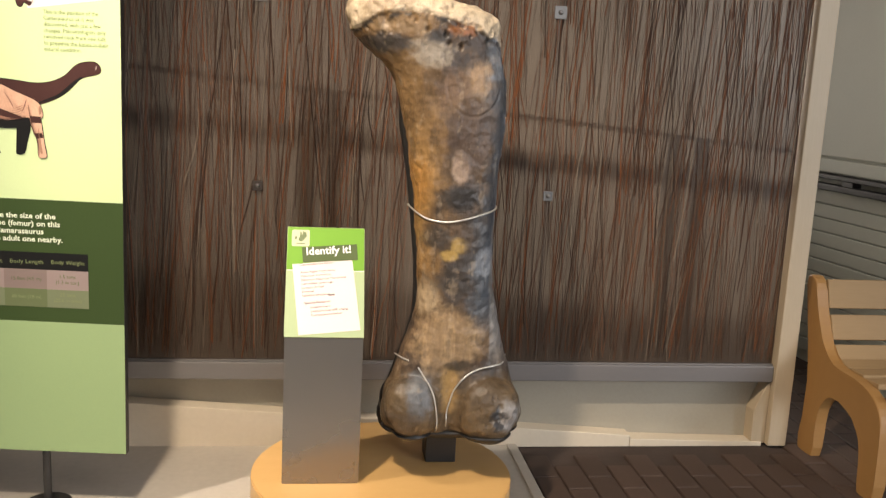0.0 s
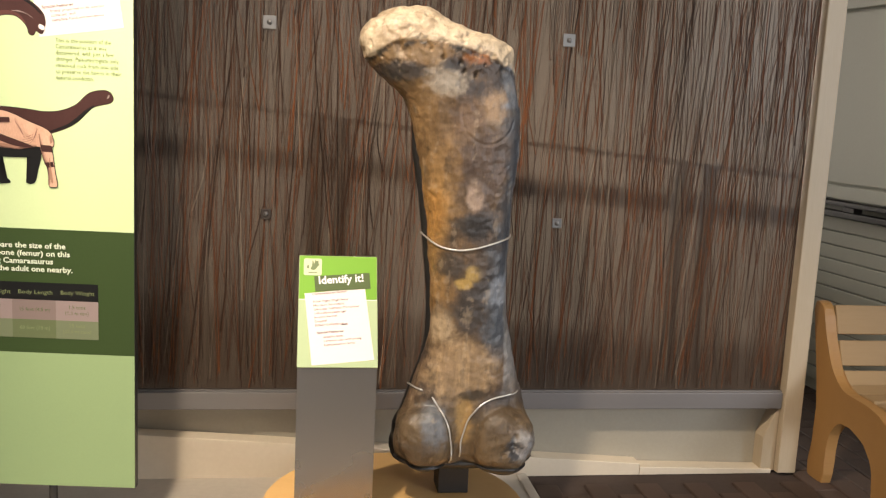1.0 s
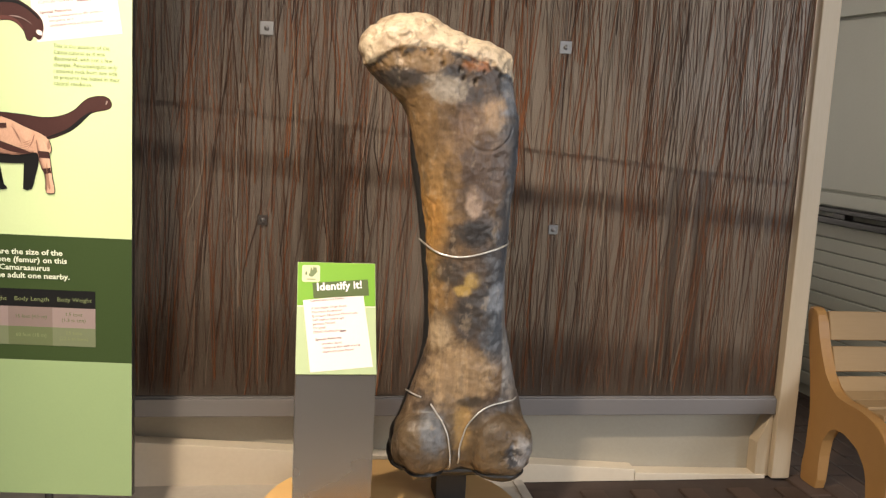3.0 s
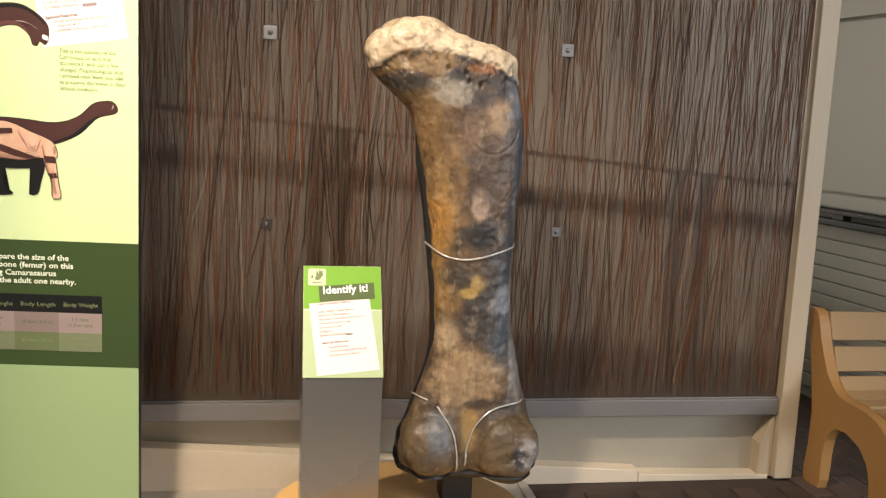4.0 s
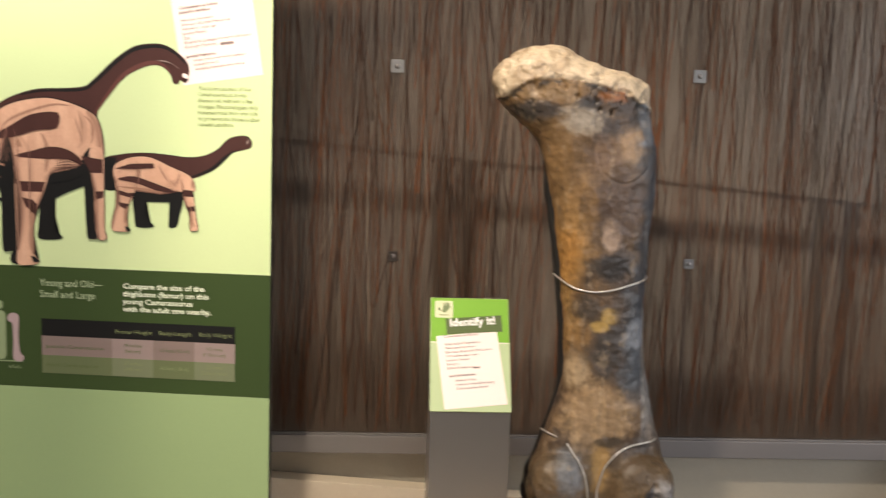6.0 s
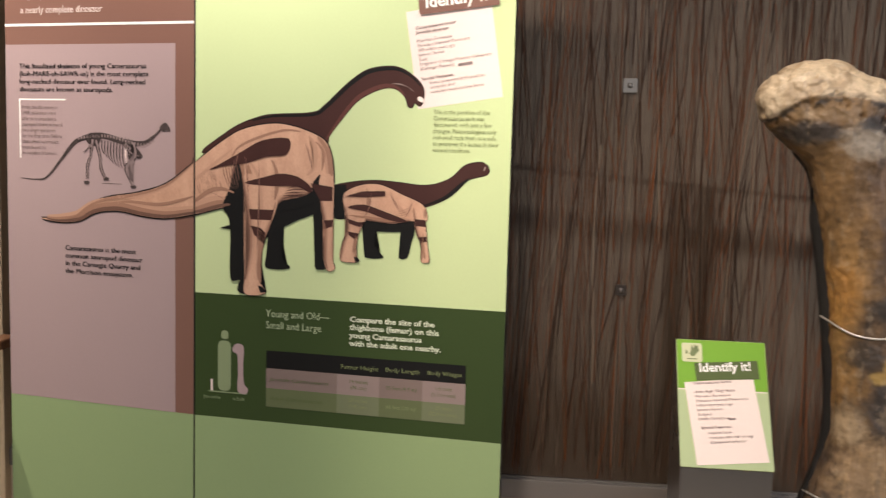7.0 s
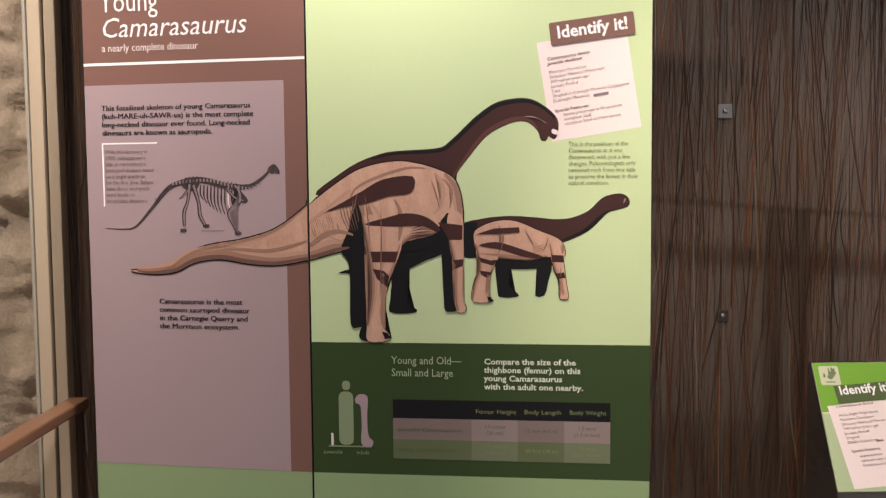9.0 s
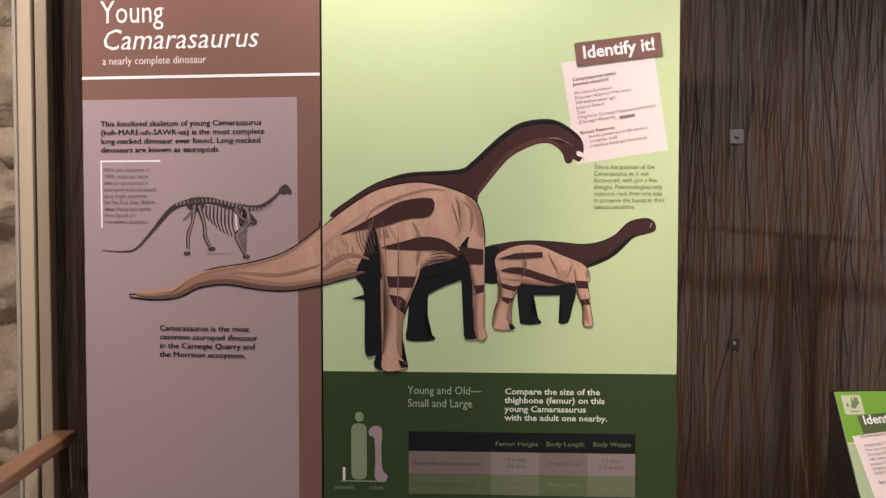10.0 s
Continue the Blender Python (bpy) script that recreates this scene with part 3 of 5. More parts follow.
bm = bmesh.new()
bone_form(bm)
me = fused(bm, 0.0042, 14)
me.name = "fossil_femur"
count = len(me.vertices)
co, no = np.empty(count * 3), np.empty(count * 3)
me.vertices.foreach_get("co", co), me.vertices.foreach_get("normal", no)
co, no = co.reshape(-1, 3), no.reshape(-1, 3)
tones = np.ones((count, 4))
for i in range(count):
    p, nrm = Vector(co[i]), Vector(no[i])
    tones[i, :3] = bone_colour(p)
    d = 0.0045 * noise.fractal(p * 9, 0.9, 2.1, 5) + 0.0022 * noise.fractal(p * 38, 0.8, 2.1, 3)
    pit = noise.fractal(p * Vector((30, 30, 30)), 0.9, 2.0, 3)
    head = step(1.45, 1.55, p.z) + 1.3 * blot(p, 0.52, 0.36, 0.08, 0.08) + 0.6 * blot(p, 0.20, 0.36, 0.05, 0.05)
    d += head * (0.006 * noise.fractal(p * 17, 0.9, 2.0, 4) - 0.007 * step(0.2, 0.6, pit))
    cap = 1.588 - 2.3 * (p.x - 0.19) ** 2 * (1.0 if p.x < 0.19 else 0.42) - 0.012 * step(0.24, 0.34, p.x)
    d += 0.006 * step(-0.004, 0.008, p.z - cap)
    oval = math.hypot((p.x - 0.385) / 0.082, (p.z - 1.385) / 0.095)
    d -= 0.003 * (1 - step(0.0, 0.06, abs(oval - 1.0))) * (1 - step(1.36, 1.40, p.z))
    oval = math.hypot((p.x - 0.355) / 0.036, (p.z - 1.135) / 0.055)
    d += 0.004 * (1 - step(0.7, 1.0, oval))
    d -= 0.012 * (1 - step(0.0, 0.05, abs(p.x - 0.366))) * (1 - step(0.44, 0.52, p.z))
    for hx, hz, hr in ((0.236, 1.536, 0.008), (0.290, 1.526, 0.010), (0.303, 1.500, 0.007), (0.338, 1.492, 0.009), (0.385, 1.545, 0.011), (0.425, 1.535, 0.009), (0.20, 1.56, 0.007)):
        if p.y < 2.88:
            d -= 0.012 * (1 - step(0.3, 1.0, math.hypot(p.x - hx, (p.z - hz) * 0.7) / hr))
    d -= 0.004 * blot(p, 0.235, 1.07, 0.03, 0.08) * step(0.0, 0.4, noise.fractal(Vector((p.x * 60, p.y * 60, p.z * 18)), 0.8, 2.1, 3))
    co[i] += np.array(nrm) * d
me.vertices.foreach_set("co", (co - np.array(MID)).ravel())
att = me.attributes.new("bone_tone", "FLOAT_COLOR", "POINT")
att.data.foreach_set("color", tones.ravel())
me.polygons.foreach_set("use_smooth", [True] * len(me.polygons))
M_BONE = bpy.data.materials.new("fossil_bone")
M_BONE.use_nodes = True
nt = M_BONE.node_tree
b = nt.nodes["Principled BSDF"]
at_node = nt.nodes.new("ShaderNodeAttribute")
at_node.attribute_name = "bone_tone"
fine_n = nt.nodes.new("ShaderNodeTexNoise")
fine_n.inputs["Scale"].default_value, fine_n.inputs["Detail"].default_value, fine_n.inputs["Roughness"].default_value = 55, 8, 0.65
co_n = nt.nodes.new("ShaderNodeTexCoord")
nt.links.new(co_n.outputs["Object"], fine_n.inputs["Vector"])
val = nt.nodes.new("ShaderNodeMapRange")
val.inputs[1].default_value, val.inputs[2].default_value, val.inputs[3].default_value, val.inputs[4].default_value = 0.36, 0.64, 0.76, 1.28
long_n = nt.nodes.new("ShaderNodeTexNoise")
long_n.inputs["Scale"].default_value, long_n.inputs["Detail"].default_value, long_n.inputs["Roughness"].default_value = 26, 9, 0.7
squash = nt.nodes.new("ShaderNodeMapping")
squash.inputs["Scale"].default_value = (1.6, 1.6, 0.28)
nt.links.new(co_n.outputs["Object"], squash.inputs["Vector"])
nt.links.new(squash.outputs["Vector"], long_n.inputs["Vector"])
both = nt.nodes.new("ShaderNodeMath")
both.operation = "MULTIPLY_ADD"
both.inputs[1].default_value = 0.5
half = nt.nodes.new("ShaderNodeMath")
half.operation = "MULTIPLY"
half.inputs[1].default_value = 0.5
nt.links.new(long_n.outputs["Fac"], half.inputs[0])
nt.links.new(fine_n.outputs["Fac"], both.inputs[0])
nt.links.new(half.outputs[0], both.inputs[2])
nt.links.new(both.outputs[0], val.inputs[0])
hs = nt.nodes.new("ShaderNodeHueSaturation")
nt.links.new(val.outputs[0], hs.inputs["Value"])
nt.links.new(at_node.outputs["Color"], hs.inputs["Color"])
nt.links.new(hs.outputs[0], b.inputs["Base Color"])
b.inputs["Roughness"].default_value = 0.37
b.inputs["Specular IOR Level"].default_value = 0.45
bmp = nt.nodes.new("ShaderNodeBump")
bmp.inputs["Strength"].default_value, bmp.inputs["Distance"].default_value = 0.8, 0.006
nt.links.new(both.outputs[0], bmp.inputs["Height"])
nt.links.new(bmp.outputs[0], b.inputs["Normal"])
me.materials.clear()
me.materials.append(M_BONE)
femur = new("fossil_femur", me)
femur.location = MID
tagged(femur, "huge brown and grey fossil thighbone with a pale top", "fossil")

mount = thing("femur_mount", 0.366, 3.0, 0.12, "black steel mount with wires holding the fossil bone", "mount")
TO_MOUNT = Matrix.Translation((-0.366, -3.0, -0.12))
bm = bmesh.new()
bone_form(bm, 0.002, 2.960, 0.42)
bmesh.ops.transform(bm, matrix=Matrix.Translation((-0.003, 0.0, -0.036)), verts=bm.verts)
bmesh.ops.delete(bm, geom=[v for v in bm.verts if v.co.z > 1.46], context="VERTS")
for v in bm.verts:
    if v.co.z > 1.26 and v.co.x < 0.30:
        v.co.x += 0.30 * (v.co.z - 1.26)
bmesh.ops.holes_fill(bm, edges=[e for e in bm.edges if e.is_boundary])
me = fused(bm, 0.008, 4)
me.name = "cradle"
me.transform(TO_MOUNT)
me.materials.clear()
me.materials.append(M_DARK)
me.polygons.foreach_set("use_smooth", [True] * len(me.polygons))
cradle = new("cradle", me)
cradle.parent = mount
bm = bmesh.new()
bone_form(bm, 0.006, 2.885, 1.0)
bmesh.ops.transform(bm, matrix=Matrix.Translation((0.0, 0.006, -0.008)), verts=bm.verts)
bmesh.ops.bisect_plane(bm, geom=list(bm.verts) + list(bm.edges) + list(bm.faces), plane_co=(0, 0, 0.283), plane_no=(0, 0, 1), clear_outer=True)
bmesh.ops.holes_fill(bm, edges=[e for e in bm.edges if e.is_boundary])
bmesh.ops.transform(bm, matrix=TO_MOUNT, verts=bm.verts)
part("foot_sling", bm, M_DARK, mount, "black padded sling under the bone", True)
box("stem", -0.051, 0.051, -0.04, 0.062, 0.0, 0.30, M_DARK, mount, bevel=0.003)

M_WIRE = material("steel_wire", (0.62, 0.60, 0.56), 0.35, 0.6, second=(0.52, 0.5, 0.47), bump=0.0)


def on_bone(x, z, lift=0.003):
    """A point on the front of the bone, a little proud of it."""
    hit, p, nrm, _ = femur.ray_cast(Vector((x - MID.x, -1.0, z)), Vector((0, 1, 0)))
    q = (p + nrm * lift + MID) if hit else Vector((x, 2.885, z))
    return TO_MOUNT @ q


bpy.context.view_layer.update()
band = [(0.220, 1.000), (0.245, 0.985), (0.275, 0.974), (0.32, 0.970), (0.37, 0.978), (0.42, 0.992), (0.46, 1.003), (0.481, 1.008)]
loop = [TO_MOUNT @ Vector((0.216, 2.93, 1.003))] + [on_bone(x, z) for x, z in band] + [TO_MOUNT @ Vector((0.492, 2.92, 1.010)), TO_MOUNT @ Vector((0.47, 3.0, 1.008))]
tube("wire", loop, 0.0028, M_WIRE, mount, "pale steel wire round the shaft")
tube("wire", [TO_MOUNT @ Vector((0.190, 2.90, 0.522)), on_bone(0.205, 0.524), on_bone(0.215, 0.523), on_bone(0.230, 0.520)], 0.0026, M_WIRE, mount)
tube("wire", [on_bone(x, z) for x, z in ((0.258, 0.505), (0.276, 0.478), (0.292, 0.450), (0.305, 0.42), (0.312, 0.385), (0.317, 0.35))]
     + [on_bone(0.318, 0.325) + Vector((0, 0, -0.012)), TO_MOUNT @ Vector((0.325, 2.90, 0.25))], 0.0026, M_WIRE, mount)
tube("wire", [TO_MOUNT @ Vector((0.560, 2.93, 0.512))] + [on_bone(x, z) for x, z in ((0.53, 0.512), (0.49, 0.509), (0.452, 0.501), (0.42, 0.487), (0.395, 0.465), (0.375, 0.432), (0.362, 0.395), (0.354, 0.36))]
     + [on_bone(0.353, 0.33) + Vector((0, 0, -0.012)), TO_MOUNT @ Vector((0.355, 2.90, 0.25))], 0.0026, M_WIRE, mount)

# ---- printing helpers: flat ink and lettering on boards ----


def ink(name, colour, rough=0.55, second=None, **more):
    return material(name, colour, rough, second=second or tuple(c * 0.93 for c in colour), scale=2.2, fine=140, bump=0.02, depth=0.0005, spec=0.2, **more)


I_LIME = ink("lime_print", (0.52, 0.62, 0.33))
I_SAGE = ink("sage_print", (0.27, 0.365, 0.175))
I_FOREST = ink("forest_print", (0.036, 0.060, 0.018))
I_BROWN = ink("brown_print", (0.20, 0.105, 0.080))
I_LILAC = ink("lilac_print", (0.37, 0.275, 0.275))
I_WHITE = ink("white_print", (0.82, 0.80, 0.76))
I_PINK = ink("pinkish_white_print", (0.80, 0.67, 0.62))
I_BLACK = ink("black_print", (0.008, 0.008, 0.008))
I_GREY = ink("grey_print", (0.17, 0.125, 0.115))
I_OLIVE = ink("olive_grey_print", (0.19, 0.22, 0.10))
I_RED = ink("red_grey_print", (0.26, 0.205, 0.195))
I_TAN = ink("tan_hide_print", (0.60, 0.37, 0.255), second=(0.43, 0.245, 0.165), amount=0.9, stretch=(3.5, 1, 1.1))
I_TAN.node_tree.nodes["Noise Texture"].inputs["Scale"].default_value = 7
I_DARKHIDE = ink("dark_hide_print", (0.042, 0.017, 0.015), second=(0.072, 0.029, 0.024), stretch=(4, 1, 1))
I_PALEGREEN = ink("pale_green_print", (0.23, 0.285, 0.155))
I_ROWPINK = ink("row_pink_print", (0.20, 0.150, 0.135))
I_ROWGREEN = ink("row_green_print", (0.115, 0.138, 0.065))
I_CELLPINK = ink("cell_pink_print", (0.26, 0.200, 0.185))
I_CELLGREEN = ink("cell_green_print", (0.155, 0.175, 0.10))
I_LIME_DIM = ink("pale_lime_print", (0.40, 0.48, 0.27))
I_EMBLEM = ink("pale_cream_print", (0.55, 0.56, 0.36))
I_GREEN = ink("bright_green_print", (0.17, 0.36, 0.035))
I_PALETEXT = ink("pale_text_print", (0.66, 0.70, 0.55))
I_DIMTEXT = ink("dim_text_print", (0.40, 0.47, 0.30))
I_MARK = ink("olive_mark_print", (0.17, 0.21, 0.10))
I_TAB = ink("dark_olive_print", (0.085, 0.115, 0.040))


def flat(name, outline, layer, mat, parent, label="", m=None):
    """Flat ink on a board whose face is the local plane y = 0; higher layers lie on lower ones."""
    bm = bmesh.new()
    f = bm.faces.new([bm.verts.new((x, -0.0005 * layer, z)) for x, z in outline])
    bmesh.ops.triangulate(bm, faces=[f])
    return part(name, bm, mat, parent, label, m=m)


def rect(name, x0, x1, z0, z1, layer, mat, parent, label="", m=None):
    return flat(name, [(x0, z0), (x1, z0), (x1, z1), (x0, z1)], layer, mat, parent, label, m)


def round_rect(name, x0, x1, z0, z1, r, layer, mat, parent, label="", m=None):
    pts = []
    for cx, cz, a0 in ((x1 - r, z1 - r, 0), (x0 + r, z1 - r, 90), (x0 + r, z0 + r, 180), (x1 - r, z0 + r, 270)):
        pts += [(cx + r * math.cos(radians(a0 + a)), cz + r * math.sin(radians(a0 + a))) for a in (0, 30, 60, 90)]
    return flat(name, pts, layer, mat, parent, label, m)


def drawn(name, outline, layer, mat, parent, edge=0.0, closed_steps=4, low=0.0012, high=9.0, under=None):
    """A printed shape with a smooth outline, and a dark line round it where asked."""
    ring = [Vector((min(max(p.x, low), high), p.y)) for p in smooth_line([Vector((x, z)) for x, z in outline], closed_steps, True)]
    if edge:
        n = len(ring)
        area = sum(ring[i].x * ring[(i + 1) % n].y - ring[(i + 1) % n].x * ring[i].y for i in range(n))
        out = []
        for i in range(n):
            way = (ring[(i + 1) % n] - ring[i - 1]).normalized()
            out.append(ring[i] + Vector((way.y, -way.x)) * edge * (1 if area > 0 else -1))
        flat(name + "_line", [(min(max(p.x, low), high), p.y) for p in out], under or layer - 1, I_BLACK, parent)
    return flat(name, [tuple(p) for p in ring], layer, mat, parent)


def lettering(name, body, x, z, width, mat, parent, size, pitch=1.0, bold=0.0, slant=0.0, layer=4, align="LEFT", turn=0.0, heavy=0.0):
    """Printed words as one flat mesh: the first line's foot at (x, z), the longest line as wide as given."""
    cu = bpy.data.curves.new(name, "FONT")
    cu.body, cu.size, cu.shear, cu.offset, cu.space_line = body, size, slant, bold * size, pitch
    cu.align_x, cu.resolution_u, cu.fill_mode = align, 2, "FRONT"
    ob = new(name, cu)
    me = bpy.data.meshes.new_from_object(ob.evaluated_get(bpy.context.evaluated_depsgraph_get()))
    bpy.data.objects.remove(ob)
    xs = [v.co.x for v in me.vertices]
    k = width / (max(xs) - min(xs)) if width else 1.0
    me.transform(Matrix(((k, 0, 0, 0), (0, 0, 1, 0), (0, 1, 0, 0), (0, 0, 0, 1))))
    if heavy:
        bm = bmesh.new()
        bm.from_mesh(me)
        more = me.copy()
        more.transform(Matrix.Translation((heavy, -0.0002, 0.0)))
        bm.from_mesh(more)
        bm.to_mesh(me)
        bm.free()
    me.name = name
    me.materials.append(mat)
    ob = new(name, me)
    ob.parent = parent
    ob.matrix_basis = pose(x, -0.0005 * layer, z, 0, -turn, 0)
    return tagged(ob, "printed words")


# ---- identification stand beside the bone ----
stand = thing("identify_stand", -0.158, 2.800, 0.12, "brushed metal pedestal with a slanted green sign", "sign stand")
bm = bmesh.new()
sec = [(0.0, 0.0), (0.215, 0.0), (0.215, 0.789), (0.186, 0.789), (0.0, 0.479)]
la, lb = [bm.verts.new((0.0, y, z)) for y, z in sec], [bm.verts.new((0.241, y, z)) for y, z in sec]
bm.faces.new(la), bm.faces.new(lb[::-1])
for i in range(5):
    bm.faces.new((la[i], la[(i + 1) % 5], lb[(i + 1) % 5], lb[i]))
bmesh.ops.bevel(bm, geom=list(bm.edges), offset=0.0025, segments=2, affect="EDGES")
part("pedestal", bm, M_STEEL, stand)
SIGN_H = 0.362
sign = box("sign_plate", 0.0, 0.244, 0.0, 0.006, 0.0, SIGN_H, I_LIME_DIM, stand, bevel=0.001, label="lime and green printed sign plate", m=pose(-0.0015, -0.007, 0.482, -31.0, 0, 0))


def at_sign(u, v):
    return 0.244 * u, SIGN_H * (1 - v)


rect("green_field", 0.0012, 0.2428, SIGN_H * 0.60, SIGN_H - 0.0012, 1, I_GREEN, sign)
rect("white_line", 0.0012, 0.2428, SIGN_H * 0.592, SIGN_H * 0.60, 1, I_PINK, sign)
flat("note", [at_sign(0.075, 0.352), at_sign(0.18, 0.985), at_sign(0.955, 0.934), at_sign(0.84, 0.292)], 2, I_PINK, sign, "tilted white note")
flat("tab", [at_sign(0.19, 0.193), at_sign(0.21, 0.335), at_sign(0.915, 0.30), at_sign(0.90, 0.152)], 3, I_TAB, sign, "dark olive tab")
round_rect("emblem", 0.014, 0.070, SIGN_H * 0.815, SIGN_H * 0.970, 0.006, 3, I_EMBLEM, sign)
drawn("emblem_mark", [(0.036, 0.316), (0.043, 0.312), (0.050, 0.315), (0.055, 0.322), (0.062, 0.330), (0.060, 0.333), (0.054, 0.329), (0.060, 0.342), (0.057, 0.343), (0.051, 0.332), (0.052, 0.346), (0.049, 0.346), (0.047, 0.332), (0.043, 0.344), (0.040, 0.343), (0.042, 0.330), (0.036, 0.322)], 4, I_MARK, sign)
drawn("emblem_dot", [(0.024, 0.320), (0.029, 0.318), (0.030, 0.326), (0.026, 0.330)], 4, I_MARK, sign)
rect("emblem_bar", 0.028, 0.056, 0.3025, 0.3055, 4, I_MARK, sign)
lettering("lettering", "Identify it!", 0.060, 0.2665, 0.140, I_WHITE, sign, 0.036, bold=0.022, turn=4.5)
lettering("lettering", "Camarasaurus femur", 0.040, 0.229, 0.108, I_GREY, sign, 0.0105, slant=0.2, bold=0.01, turn=6)
lettering("lettering", "Adult Right Thigh Bone\nMorrison Formation\nDinosaur National Monument\n149 million years ago\nJurassic Period\nOriginal\nDINO Collections",
          0.044, 0.204, 0.142, I_GREY, sign, 0.0105, 1.22, turn=6)
lettering("lettering", "Special Features:", 0.058, 0.104, 0.082, I_GREY, sign, 0.0105, bold=0.012, turn=6)
lettering("lettering", "massive bone\ncompare size with young\nCamarasaurus femur", 0.078, 0.091, 0.115, I_GREY, sign, 0.0105, 1.22, turn=6)
rect("number_bar", 0.0, 0.020, 0.0, 0.005, 4, I_RED, sign, m=pose(0.132, 0, 0.133, 0, -6, 0))

# ---- exhibit panels ----


def exhibit_panel(x, y, turn, length, label):
    ob = thing("exhibit_panel", x, y, 0, label, "sign panel", turn)
    box("board", 0.0, length, 0.0006, 0.028, 0.190, 2.32, M_DARK, ob, bevel=0.001)
    for u in (0.08, length - 0.255 if length > 0.8 else length - 0.1):
        tube("pole", [(u, 0.016, 0.012), (u, 0.016, 0.1), (u, 0.016, 0.192)], 0.0125, M_DARK, ob, sides=12)
        bm = bmesh.new()
        bmesh.ops.create_cone(bm, cap_ends=True, segments=32, radius1=0.075, radius2=0.072, depth=0.012, matrix=Matrix.Translation((u, 0.016, 0.006)))
        part("pole_base", bm, M_DARK, ob)
    return ob


TURN_R = math.degrees(math.atan2(2.873 - 2.984, 0.933))
TURN_L = math.degrees(math.atan2(2.984 - 3.105, 0.661))
LR, LL = 0.940, 0.6685
pr = exhibit_panel(-1.575, 2.984, TURN_R, LR, "green printed exhibit panel with two long-necked dinosaurs")
pl = exhibit_panel(-2.236, 3.105, TURN_L, LL, "brown and lilac printed exhibit panel with a skeleton drawing")
Z_BAND, Z_LOW, Z_END, Z_HEAD = 0.985, 0.610, 0.192, 2.318
rect("lime_field", 0.001, LR - 0.001, Z_BAND, Z_HEAD, 1, I_LIME, pr)
rect("forest_band", 0.001, LR - 0.001, Z_LOW, Z_BAND, 1, I_FOREST, pr)
rect("sage_field", 0.001, LR - 0.001, Z_END, Z_LOW, 1, I_SAGE, pr)

# the larger animal
drawn("back_and_neck", [(0.021, 1.401), (0.085, 1.452), (0.139, 1.485), (0.195, 1.506), (0.245, 1.516), (0.364, 1.523), (0.401, 1.544), (0.44, 1.58), (0.477, 1.613), (0.523, 1.643), (0.575, 1.654), (0.619, 1.651), (0.656, 1.631), (0.685, 1.603), (0.691, 1.574), (0.682, 1.546), (0.666, 1.554), (0.658, 1.542), (0.646, 1.545), (0.638, 1.568), (0.611, 1.592), (0.575, 1.594), (0.529, 1.576), (0.492, 1.551), (0.447, 1.498), (0.41, 1.446), (0.401, 1.395), (0.276, 1.419), (0.118, 1.412)], 3, I_DARKHIDE, pr, 0.0018)
drawn("young_back_and_neck", [(0.428, 1.31), (0.484, 1.329), (0.532, 1.335), (0.575, 1.336), (0.635, 1.332), (0.686, 1.327), (0.732, 1.332), (0.775, 1.351), (0.805, 1.38), (0.827, 1.391), (0.86, 1.395), (0.878, 1.383), (0.876, 1.362), (0.828, 1.348), (0.806, 1.329), (0.783, 1.306), (0.755, 1.287), (0.706, 1.267), (0.677, 1.267), (0.624, 1.295), (0.555, 1.316), (0.493, 1.31), (0.465, 1.279), (0.472, 1.229), (0.431, 1.232)], 3, I_DARKHIDE, pr, 0.0015)
drawn("flank_shade", [(0.129, 1.378), (0.12, 1.336), (0.111, 1.298), (0.089, 1.245), (0.11, 1.211), (0.115, 1.141), (0.115, 1.036), (0.14, 1.029), (0.172, 1.044), (0.175, 1.142), (0.182, 1.198), (0.176, 1.254), (0.158, 1.309), (0.146, 1.357), (0.138, 1.378)], 7.5, I_BLACK, pr, 0, closed_steps=3)
drawn("foot_shade", [(0.168, 1.055), (0.144, 1.026), (0.139, 0.998), (0.165, 0.988), (0.185, 1.0), (0.18, 1.04)], 6, I_BLACK, pr, 0, closed_steps=3)
drawn("spike", [(0.078, 1.180), (0.102, 1.189), (0.118, 1.192), (0.116, 1.178), (0.102, 1.180)], 5, I_BLACK, pr, 0, closed_steps=1)
drawn("belly_shade", [(0.245, 1.260), (0.290, 1.286), (0.345, 1.300), (0.37, 1.325), (0.41, 1.32), (0.405, 1.262), (0.371, 1.232), (0.327, 1.215), (0.279, 1.190), (0.235, 1.165), (0.222, 1.150), (0.235, 1.200)], 5, I_BLACK, pr, 0, closed_steps=2)
drawn("belly_edge", [(0.247, 1.240), (0.264, 1.266), (0.319, 1.277), (0.364, 1.306), (0.376, 1.326), (0.384, 1.30), (0.372, 1.270), (0.31, 1.245)], 7.3, I_BLACK, pr, 0, closed_steps=3)
drawn("far_hind_leg", [(0.238, 1.22), (0.284, 1.22), (0.277, 1.16), (0.276, 1.103), (0.301, 1.080), (0.298, 1.071), (0.259, 1.067), (0.225, 1.072), (0.227, 1.102), (0.234, 1.16)], 4, I_BLACK, pr, 0, closed_steps=2)
drawn("far_front_leg", [(0.371, 1.326), (0.410, 1.326), (0.412, 1.10), (0.424, 1.080), (0.384, 1.074), (0.378, 1.106), (0.374, 1.20)], 7.6, I_BLACK, pr, 0, closed_steps=2)
drawn("neck_shade", [(0.424, 1.318), (0.470, 1.322), (0.474, 1.27), (0.480, 1.222), (0.430, 1.225)], 4, I_BLACK, pr, 0, closed_steps=1)
